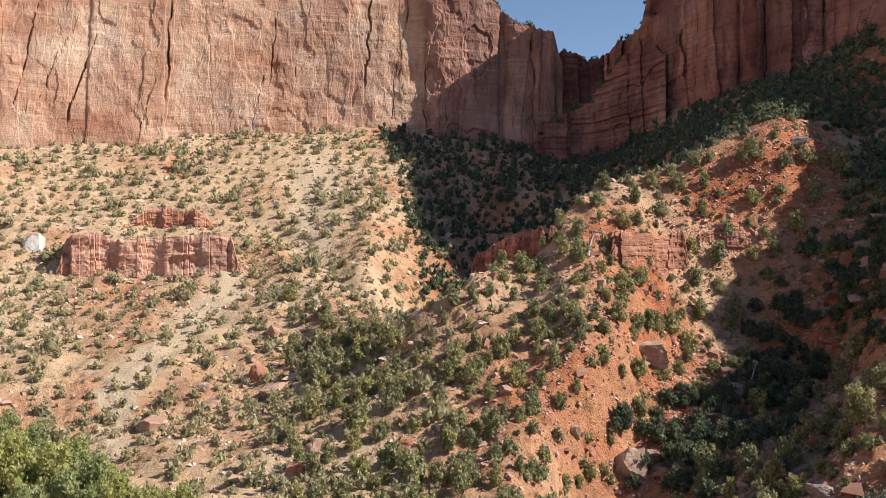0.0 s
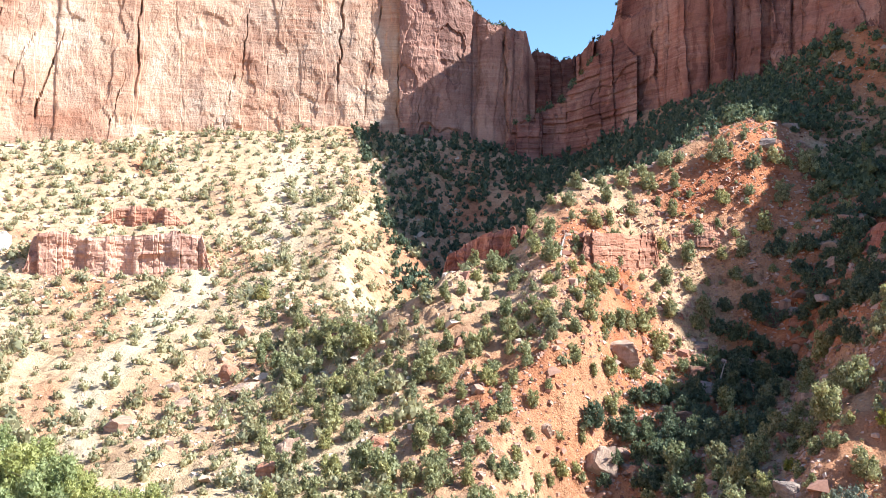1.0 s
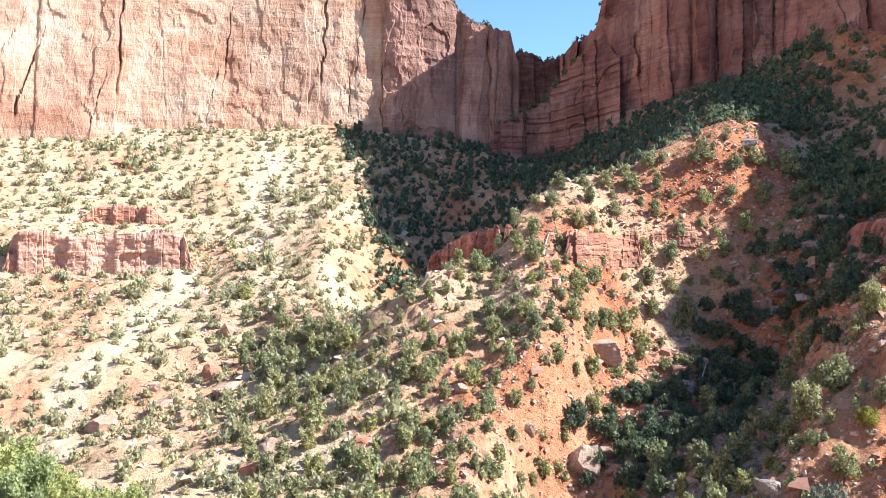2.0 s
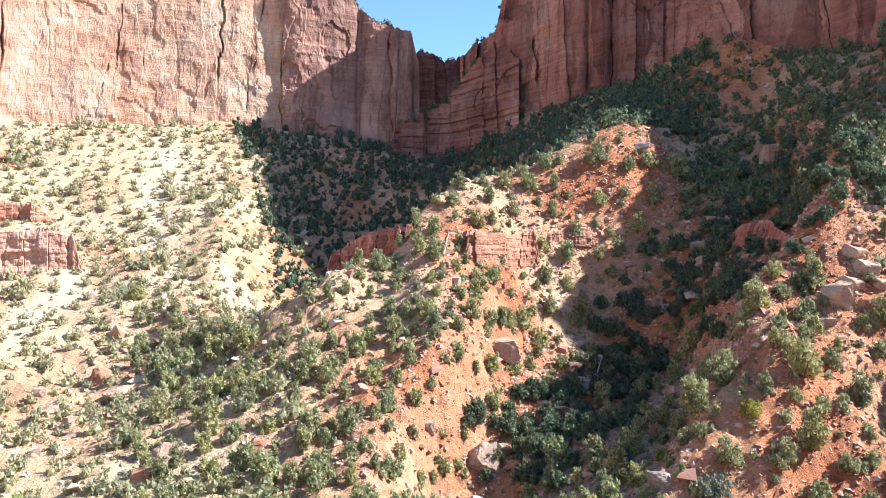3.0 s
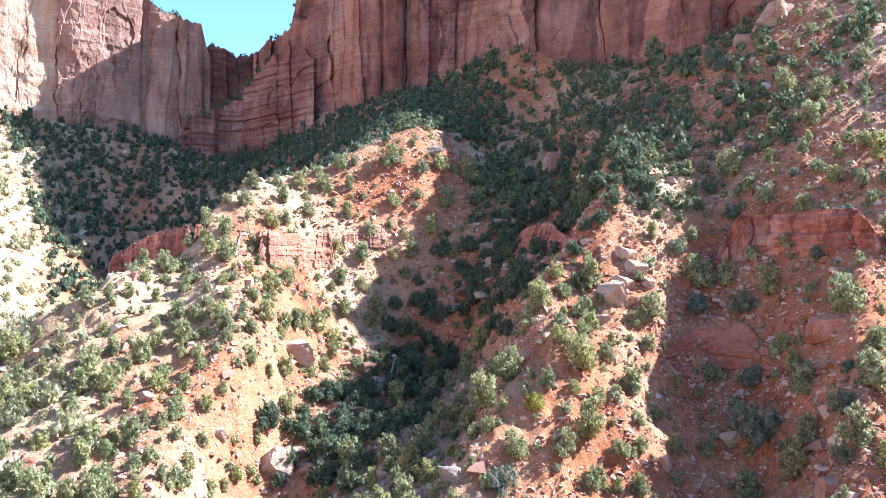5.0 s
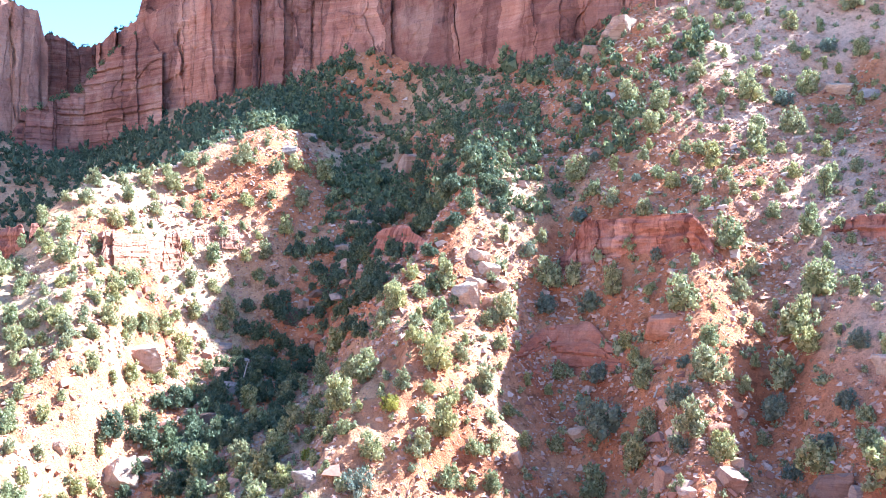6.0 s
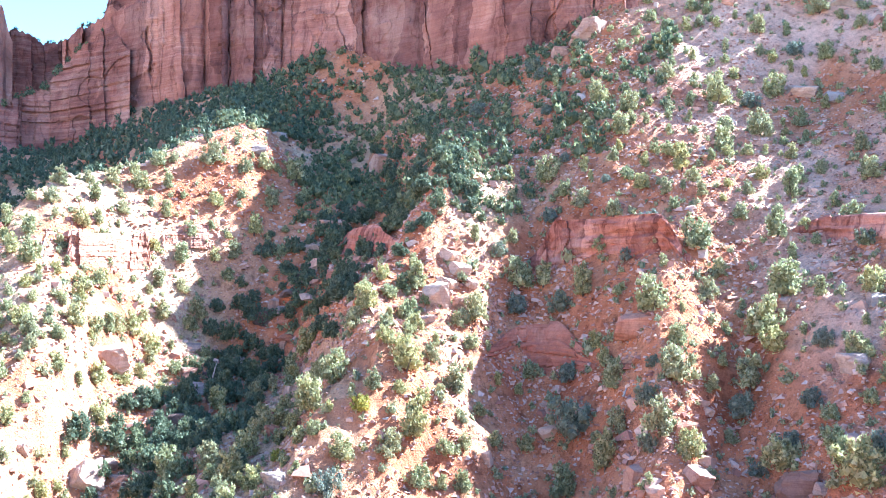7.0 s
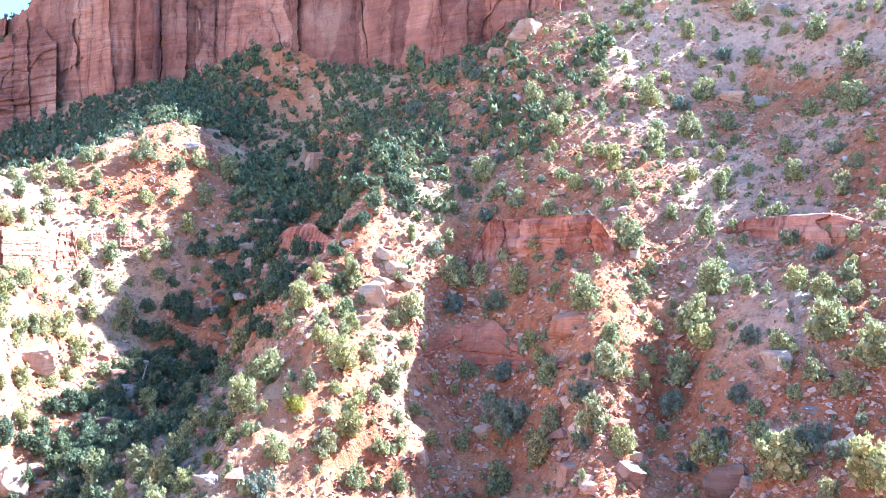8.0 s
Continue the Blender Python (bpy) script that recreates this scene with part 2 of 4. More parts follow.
BRIGHT = leaf_material("streamside_green", (0.28, 0.30, 0.11), (0.42, 0.43, 0.19), (0.54, 0.54, 0.28))
BARK, bn, bl, bb = material("bark", 0.95, 0.1)
bl.new(ramp(bn, bl, tex_noise(bn, bl, bn.new("ShaderNodeTexCoord").outputs["Object"], 6.0), [(0.3, (0.09, 0.07, 0.055)), (0.7, (0.2, 0.16, 0.13))]), bb.inputs["Base Color"])


DEADWOOD, dn, dl, db = material("dead_wood", 0.9, 0.2)
dl.new(ramp(dn, dl, tex_noise(dn, dl, dn.new("ShaderNodeTexCoord").outputs["Object"], 5.0, 5, 0.7, (3, 3, 0.4)), [(0.3, (0.26, 0.22, 0.19)), (0.7, (0.52, 0.46, 0.40))]), db.inputs["Base Color"])


# ---- mesh helpers ----
def mesh_from(name, verts, faces, mat, shade=False):
    """A mesh from arrays of places and of quads or triangles."""
    me = bpy.data.meshes.new(name)
    nv, nf, k = len(verts), len(faces), faces.shape[1]
    me.vertices.add(nv)
    me.vertices.foreach_set("co", np.ascontiguousarray(verts, dtype=np.float32).ravel())
    me.loops.add(nf * k)
    me.loops.foreach_set("vertex_index", np.ascontiguousarray(faces, dtype=np.int32).ravel())
    me.polygons.add(nf)
    me.polygons.foreach_set("loop_start", np.arange(0, nf * k, k, dtype=np.int32))
    me.polygons.foreach_set("use_smooth", np.full(nf, shade, dtype=bool))
    me.update(calc_edges=True)
    me.materials.append(mat)
    return me


def grid_faces(rows, cols, wrap=False):
    i, j = np.meshgrid(np.arange(rows - 1), np.arange(cols if wrap else cols - 1), indexing="ij")
    j2 = (j + 1) % cols
    return np.stack([i * cols + j, i * cols + j2, (i + 1) * cols + j2, (i + 1) * cols + j], -1).reshape(-1, 4)


def part(name, me, parent, label=""):
    ob = new(name, me)
    ob.parent = parent
    return tagged(ob, label) if label else ob


# ---- the lie of the land: ring lines round the viewpoint, near to far ----
def line(*knots):
    k = np.array(knots, dtype=float)
    return k[:, 0], k[:, 1:]


# each line: (bearing, distance, rise in degrees seen from the eye's level)
FRONT = line((-60, 95, -18), (-27, 102, -17), (-15, 102, -16.5), (-5, 98, -17), (5, 100, -17), (7, 108, -17), (9.5, 122, -17), (12.5, 124, -17), (16, 106, -17), (19.5, 95, -17), (25, 93, -17), (31, 97, -17), (36.3, 104, -17), (39.5, 109, -17), (45, 101, -17), (48.5, 94, -17), (53, 99, -17), (60, 92, -17), (80, 82, -17))
FOOT = line((-60, 150, -9), (-27, 154, -9.5), (-12, 144, -9.8), (-4, 130, -9), (5, 129, -7), (10, 131, -6), (11.5, 138, -6), (15, 160, -6), (20, 172, -6), (24, 166, -6), (28.0, 127, -6), (30, 112, -6), (36.6, 127, -6), (40, 134, -6), (45, 124, -6), (48.5, 116, -6), (53, 122, -6), (60, 112, -6), (80, 100, -6))
CREST = line((-60, 225, 0), (-27, 225, 0), (-12, 215, -0.5), (-5, 156, -5), (-1.5, 147, -3.3), (0, 147, -2.9), (2.5, 151, -1.2), (5, 160, -0.2), (6.5, 165, 0.7), (8, 172, 3.6), (10, 180, 5.2), (14, 190, 6.0), (18, 197, 7.6), (20.5, 198, 7.8), (23.5, 206, 6.8), (26.5, 218, 6), (30, 214, 5.3), (32.2, 180, 5), (33.8, 158, 5), (36, 157, 5), (40, 164, 5), (45, 153, 5), (49, 150, 5), (53, 155, 5), (57, 160, 5), (60, 157, 5), (65, 145, 5), (80, 130, 5))
BACK = line((-60, 260, 4), (-27, 262, 4), (-12, 250, 3.2), (-5, 190, -2.8), (-1.5, 198, -5.2), (2.5, 212, -5.5), (5, 212, -4.0), (6.5, 212, -2.0), (10, 212, 2.0), (14, 212, 4.8), (18, 218, 7.4), (20.5, 214, 8.3), (23, 228, 9.0), (26, 240, 9.4), (30, 236, 9.8), (32.5, 216, 9.6), (35, 200, 9.8), (40, 188, 10), (45, 178, 10), (50, 178, 10), (55, 186, 10), (58, 190, 10), (61, 186, 10), (65, 172, 10), (80, 152, 10))
BASE = line((-60, 300, 6), (-27, 300, 7.0), (-17, 303, 8.2), (-6, 306, 8.7), (0, 310, 8.6), (4, 315, 8.4), (7, 318, 7.7), (10, 320, 7.2), (11.2, 312, 7.4), (15.5, 285, 9.8), (20, 268, 11.3), (22.2, 266, 11.3), (24.8, 263, 13.2), (27.8, 258, 14.4), (32.5, 240, 12.4), (36.8, 222, 13), (39.8, 212, 13.8), (43.4, 210, 15.2), (46, 211, 17), (52, 213, 17.6), (57, 216, 17.4), (60, 213, 16.3), (64, 205, 16), (72, 193, 16.5), (80, 186, 17))
# unseen land above the view; heights on the right chosen to block the sun
UNSEEN_RIM = line((-60, 420, 9), (-27, 420, 9), (10, 430, 8), (20, 380, 12), (42, 300, 17), (44.5, 232, 20), (47, 230, 20.6), (49, 230, 21.4), (52, 230, 21.6), (54, 230, 20.5), (57, 229, 19.0), (60.3, 226, 18.0), (64, 221, 17.4), (66, 217, 17.4), (70, 211, 17.6), (72, 209, 17.6), (74, 207, 17.8), (77, 204, 18.0), (80, 202, 18))

SIDE = np.arange(-30.0, 69.0, 0.18)
BEAR = np.concatenate([np.arange(-180, -30, 3.0), SIDE, np.arange(69.5, 179, 3.0)])
DIST = np.concatenate([np.array([0.05, 1.0, 3.0, 5.0, 7.0, 10, 14, 19, 25, 32, 40, 48]), np.geomspace(60, 92, 30, endpoint=False), np.linspace(92, 205, 215, endpoint=False), np.geomspace(205, 335, 75), np.geomspace(345, 2600, 26)])


def blend_line(knots, b, width):
    """The line's distance and height at the bearings b, rounded over some degrees."""
    ks, vals = knots
    out = []
    for off, w in ((-1.0, 0.25), (0.0, 0.5), (1.0, 0.25)):
        d = np.interp(b + off * width, ks, vals[:, 0])
        r = np.interp(b + off * width, ks, vals[:, 1])
        out.append((w, d, np.tan(np.radians(r)) * d))
    return sum(w * d for w, d, h in out), sum(w * h for w, d, h in out)


def land(bear, dist):
    """Ground height (the eye's level is 0) for arrays of bearing and distance."""
    x, y = np.sin(np.radians(bear)) * dist, np.cos(np.radians(bear)) * dist
    b = np.clip(bear + 0.9 * smooth(20, 32, bear) * fbm(x / 24, y / 24, None, 71, 3), -60, 80)
    lines = [(np.full_like(b, 0.0), np.full_like(b, -1.7)), (np.full_like(b, 6.0), np.full_like(b, -1.75)), (np.full_like(b, 30.0), np.full_like(b, -15.0))]
    lines += [blend_line(k, b, 1.2) for k in (FRONT, FOOT)]
    lines += [blend_line(k, b, 0.5) for k in (CREST, BACK)]
    lines += [blend_line(BASE, b, 0.8), blend_line(UNSEEN_RIM, b, 0.6)]
    far = lines[-1]
    lines.append((far[0] + 600, far[1] + 20))
    lines.append((far[0] + 4000, far[1] + 60))
    h = np.full_like(bear, -1.7)
    for (d0, z0), (d1, z1) in zip(lines[:-1], lines[1:]):
        u = (dist - d0) / (d1 - d0)
        h = np.where(u >= 0, z0 + (z1 - z0) * np.minimum(u, 1), h)
    # ribs and gullies: (bearing at the foot, bearing at the top, foot and top distance, half width in metres, height)
    for b0, b1, d0, d1, half, rise in RIBS:
        u = np.clip((dist - d0) / (d1 - d0), -0.2, 1.2)
        mid = b0 + (b1 - b0) * u + 0.9 * vnoise(dist / 13, dist * 0 + b0, None, 73)
        off = np.radians(bear - mid) * dist
        fade = smooth(-0.2, 0.1, u) * (1 - smooth(0.9, 1.2, u))
        h = h + rise * fade * np.exp(-(off / half) ** 2)
    rough = smooth(30, 60, dist)
    near = (1 - 0.75 * smooth(165, 220, dist)) * (0.45 + 0.55 * smooth(-8, 2, bear))
    h = h + rough * (1.6 * fbm(x / 26, y / 26, None, 3, 3) + (0.4 + 0.35 * near) * fbm(x / 6, y / 6, None, 11, 3))
    h = h + rough * near * (0.4 * np.abs(fbm(x / 2.2, y / 2.2, None, 23, 2)) + 0.3 * np.abs(vnoise(x / 0.9, y / 0.9, None, 29)) + 0.5 * smooth(0.15, 0.3, fbm(x / 4, y / 4, None, 37, 3)))
    return h


RIBS = [
    (11.5, 29.0, 100, 188, 9, -2.0),
    (25, 35, 100, 168, 5, 5.0),
    (36.0, 35.6, 92, 150, 5, 2.2),
    (41.5, 42.0, 92, 140, 5, -1.5),
    (48.5, 49.5, 84, 135, 5, 2.0),
    (52.7, 53.0, 80, 140, 3.5, -1.6),
    (8.0, 13.0, 95, 150, 10, 2.5),
]


def on_land(bearing, rise, start=45.0):
    """The first ground met from the eye at a bearing and a rise (degrees): x, y, z and distance."""
    d = np.arange(start, 420, 0.4)
    z = land(np.full_like(d, bearing), d)
    over = np.nonzero(z >= d * math.tan(radians(rise)))[0]
    i = over[0] if len(over) else len(d) - 1
    return math.sin(radians(bearing)) * d[i], math.cos(radians(bearing)) * d[i], z[i] + EYE, d[i]


def sand_chute(b, rise, x, y):
    """How far the ground is bare pale sand: chutes down the sunlit talus."""
    out = np.zeros_like(b)
    for b0, r0, b1, r1, half in ((-8.0, 6.3, -8.9, 1.6, 1.7), (-9.0, 1.5, -8.0, 0.0, 1.0), (-13.6, -1.3, -20.0, -7.6, 1.5), (-20.0, -7.6, -21.0, -10.6, 1.6)):
        db, dr = b1 - b0, r1 - r0
        u = np.clip(((b - b0) * db + (rise - r0) * dr) / (db * db + dr * dr), 0, 1)
        gap = np.hypot(b - b0 - u * db, rise - r0 - u * dr) + 0.6 * fbm(x / 7, y / 7, None, 61, 3)
        out = np.maximum(out, 1 - smooth(half * 0.5, half, gap))
    return out


def build_ground():
    bb_, dd = np.meshgrid(BEAR, DIST, indexing="ij")
    z = land(bb_, dd) + EYE
    verts = np.stack([np.sin(np.radians(bb_)) * dd, np.cos(np.radians(bb_)) * dd, z], -1).reshape(-1, 3)
    f = grid_faces(len(DIST), len(BEAR), wrap=True)
    # the grid runs bearing first: renumber
    i, j = f // len(BEAR), f % len(BEAR)
    faces = (j * len(DIST) + i)
    me = mesh_from("ground", verts, faces, SOIL, True)
    x, y = verts[:, 0], verts[:, 1]
    b, d = bb_.ravel(), dd.ravel()
    rise = np.degrees(np.arctan2(z.ravel() - EYE, d))
    red = smooth(-8, 2, b) * 0.56 + smooth(22, 30, b) * 0.12 + smooth(36.5, 39.5, b) * 0.38 + 0.5 * fbm(x / 18, y / 18, None, 41, 3)
    red = red + 0.6 * (1 - smooth(1.5, 4.0, np.hypot((b + 20.5) * 0.9, rise + 3.0))) + 0.6 * (1 - smooth(0.4, 1.2, np.hypot(b + 16.8, rise - 6.0)))
    red = red + 0.5 * (1 - smooth(1.0, 4.0, np.abs(b - 16 - 0.8 * rise))) * smooth(2, 5, rise)
    red = red + 0.55 * (1 - smooth(1.5, 5.0, np.abs(b - 23.5 - 0.95 * (rise + 4)))) * smooth(-16, -12, rise)
    red = 0.3 + (red - 0.3) * smooth(40, 75, d)
    sandy = sand_chute(b, rise, x, y)
    scree = 0.85 * smooth(40, 75, d) * smooth(48, 55, b + 0.45 * rise - 3 + 2.5 * fbm(x / 14, y / 14, None, 81, 3)) * smooth(-0.5, 0.05, fbm(x / 20, y / 20, None, 83, 3) - 0.5 * smooth(60, 64, b - 0.5 * rise))
    col = np.stack([np.clip(red, 0, 1), np.clip(sandy, 0, 1), np.clip(scree, 0, 1), np.ones_like(red)], -1).astype(np.float32)
    at = me.attributes.new("soil", "FLOAT_COLOR", "POINT")
    at.data.foreach_set("color", col.ravel())
    return tagged(new("ground", me), "red and tan stony canyon slopes with gullies and ribs", "ground", kind="structure")


ground = build_ground()


# ---- cliffs ----
RIMS = {}


def cliff(name, b0, b1, step, foot, top, mat, seed, label, joints, beds=1.0, lean=0.08, cracks=(), pillars=(), gaping=1.1, scars=1.0, wave=1.0):
    """A bedded wall: bearing by height; foot and top give distance and height along it."""
    b = np.arange(b0, b1 + step / 2, step)
    d0, z0 = foot(b)
    slope = np.tan(np.radians(top(b)))
    z1 = slope * (d0 - lean * z0) / (1 - slope * lean)
    z1 = z1 + 0.8 * vnoise(b * 2.2, b * 0, None, 5) + 0.6 * vnoise(b * 7, b * 0, None, 6)
    rows = np.linspace(0, 1, 124)
    u, bb_ = np.meshgrid(rows, b, indexing="ij")
    z = (z0 - 12) + (z1 - z0 + 12) * u
    along = np.radians(bb_) * d0
    # upright joint blocks: each block stands forward or back
    warp = along + 2.0 * wave * vnoise(along / 14, z / 22, None, seed) + 0.6 * wave * vnoise(along / 4, z / 6, None, seed + 1) + 0.25 * vnoise(along, z / 1.3, None, seed + 2)
    push = np.zeros_like(z)
    for width, depth, s in joints:
        cell = warp / width + 0.35 * wave * vnoise(along / width / 2.3, z / (width * 3), None, seed + s)
        i = np.floor(cell)
        fr = cell - i
        zero = np.zeros_like(i)
        # a face steps forward or back at each joint, and some joints gape
        push = push + depth * (hash01(i, zero, zero, seed + s) - 0.5) * 2
        gape = smooth(0.7, 0.85, hash01(i, zero, zero + 3, seed + s)) * smooth(0.25, 0.5, vnoise(i * 3.7, z / 30, None, seed + s + 40) * 0.5 + 0.5)
        push = push + depth * gaping * np.exp(-(fr * width / 0.38) ** 2) * gape
    # slabs have fallen away here and there, leaving arched hollows
    hollow = smooth(0.25, 0.27, fbm(warp / 13, z / 19, None, seed + 31, 3)) + 0.4 * smooth(0.3, 0.32, fbm(warp / 6, z / 9, None, seed + 33, 3)) + 0.2 * smooth(0.3, 0.32, fbm(warp / 3, z / 4, None, seed + 35, 2))
    push = push + 0.9 * hollow * scars
    level = np.floor(z / 2.2 + 0.6 * vnoise(along / 25, z / 9, None, seed + 5))
    push = push + beds * 0.35 * (hash01(level, np.floor(warp / 9), np.zeros_like(level), seed + 7) - 0.5)
    push = push + 0.45 * fbm(along / 7, z / 9, None, seed + 9, 5, 0.6) + 0.07 * beds * vnoise(along / 8, z / 1.1, None, seed + 13)
    rise = np.degrees(np.arctan2(z, d0 + 0 * z))
    for cb, low, high, slant, half, deep in cracks:
        u_ = np.clip((rise - low) / (high - low), 0, 1)
        off = (bb_ - cb - slant * u_) + 0.14 * vnoise(z / 5, z * 0 + cb, None, seed + 51) + 0.05 * vnoise(z / 1.1, z * 0 + cb, None, seed + 52)
        ends = smooth(low - 0.3, low + 0.4, rise) * (1 - smooth(high - 0.4, high + 0.3, rise))
        broken = 0.25 + 0.75 * smooth(-0.35, 0.15, vnoise(z / 4.5, z * 0 + 3 * cb, None, seed + 55))
        push = push + 0.6 * deep * ends * broken * np.exp(-(off / (half * (0.22 + 0.2 * vnoise(z / 6, z * 0 + cb, None, seed + 53)))) ** 4)
    for pb, half, out in pillars:
        push = push - out * np.sqrt(np.clip(1 - ((bb_ + 0.25 * vnoise(z / 25, bb_ * 0 + pb, None, seed + 61) - pb) / half) ** 2, 0, 1))
    d = d0 + push + lean * (z - z0)
    x, y = np.sin(np.radians(bb_)) * d, np.cos(np.radians(bb_)) * d
    verts = np.stack([x, y, z + EYE], -1)
    RIMS[name] = (b, verts[-1].copy())
    # the top runs back as a plateau
    back = verts[-1:].copy()
    scale = (d[-1] + 70) / d[-1]
    back[0, :, 0] *= scale
    back[0, :, 1] *= scale
    back[0, :, 2] += 6 * (0.5 + vnoise(along[-1] / 15, along[-1] * 0, None, seed + 21))
    verts = np.concatenate([verts, back])
    me = mesh_from(name, verts.reshape(-1, 3), grid_faces(len(rows) + 1, len(b)), mat, False)
    return tagged(new(name, me), label, "cliff", kind="structure")


def foot_line(extra=0.0):
    def f(b):
        d, z = blend_line(BASE, b, 0.8)
        return d + extra, z
    return f


def top_line(*knots):
    ks = np.array(knots, dtype=float)

    def f(b):
        return np.interp(b, ks[:, 0], ks[:, 1])
    return f


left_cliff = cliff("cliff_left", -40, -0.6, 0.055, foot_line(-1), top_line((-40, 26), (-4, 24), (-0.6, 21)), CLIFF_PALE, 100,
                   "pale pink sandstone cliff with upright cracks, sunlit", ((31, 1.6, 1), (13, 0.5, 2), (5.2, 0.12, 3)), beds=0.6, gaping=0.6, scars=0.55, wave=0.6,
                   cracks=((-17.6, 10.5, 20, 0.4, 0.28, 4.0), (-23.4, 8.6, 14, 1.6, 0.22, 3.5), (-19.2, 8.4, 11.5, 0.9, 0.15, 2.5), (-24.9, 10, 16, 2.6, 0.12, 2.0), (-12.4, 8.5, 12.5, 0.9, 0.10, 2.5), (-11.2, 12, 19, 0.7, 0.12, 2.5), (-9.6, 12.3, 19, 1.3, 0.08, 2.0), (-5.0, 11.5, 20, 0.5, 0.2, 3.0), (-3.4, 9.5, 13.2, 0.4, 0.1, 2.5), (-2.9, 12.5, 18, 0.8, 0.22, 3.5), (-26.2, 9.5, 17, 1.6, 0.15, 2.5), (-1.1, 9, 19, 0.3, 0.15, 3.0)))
alcove_cliff = cliff("cliff_alcove", -1.0, 7.9, 0.055, foot_line(1), top_line((-1.0, 21), (1.5, 19), (3.2, 17), (4.3, 16.0), (5.4, 15.2), (7.4, 14.9), (7.9, 13.0)), CLIFF_VARNISHED, 150,
                     "smooth purple-brown sandstone wall, half shaded, with a tree-lined rim", ((19, 0.8, 1), (8, 0.3, 2), (3.4, 0.12, 3)), gaping=0.2,
                     cracks=((0.2, 9, 13, 0.5, 0.09, 2.0), (6.1, 8.5, 15, -0.2, 0.25, 3.0)), pillars=((1.4, 2.6, 4.5), (5.3, 1.2, 3.0), (6.9, 0.8, 4.0)))
notch_cliff = cliff("cliff_notch", 6.5, 13.5, 0.06, foot_line(22), top_line((6.5, 14.5), (8.0, 13.6), (9.8, 13.2), (11.3, 13.3), (13.5, 14.2)), CLIFF_BEDDED, 200,
                    "dark sandstone wall closing the notch between the cliffs", ((9, 2.0, 1), (4, 1.0, 2)))
# the wall's unseen top is made up, its heights set to place the shadow edges
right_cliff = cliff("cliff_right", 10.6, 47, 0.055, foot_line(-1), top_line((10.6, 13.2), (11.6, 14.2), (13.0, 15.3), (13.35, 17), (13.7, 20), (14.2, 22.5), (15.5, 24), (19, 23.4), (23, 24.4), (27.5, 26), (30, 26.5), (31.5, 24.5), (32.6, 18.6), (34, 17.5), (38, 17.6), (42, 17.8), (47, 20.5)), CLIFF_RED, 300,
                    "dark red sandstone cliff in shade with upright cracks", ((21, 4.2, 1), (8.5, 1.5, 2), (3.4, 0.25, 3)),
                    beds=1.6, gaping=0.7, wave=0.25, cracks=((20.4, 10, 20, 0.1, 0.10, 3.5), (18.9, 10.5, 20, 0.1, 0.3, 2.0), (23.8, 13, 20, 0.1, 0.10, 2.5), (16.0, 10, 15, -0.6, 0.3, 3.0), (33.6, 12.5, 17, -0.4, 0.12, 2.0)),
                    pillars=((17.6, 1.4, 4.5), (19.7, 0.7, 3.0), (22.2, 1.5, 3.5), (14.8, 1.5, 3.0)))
buttress = cliff("cliff_buttress", 5.9, 14.5, 0.055, foot_line(-9), top_line((5.9, 7.6), (6.6, 9.2), (8.0, 9.6), (9.6, 10.5), (11, 12.2), (12.4, 13.6), (13.4, 14.6), (14.5, 13)), CLIFF_BEDDED, 400,
                 "stepped red sandstone buttress with level beds", ((11, 2.8, 1), (4.5, 1.5, 2)), beds=5.0, lean=0.42, gaping=0.5, wave=0.3)


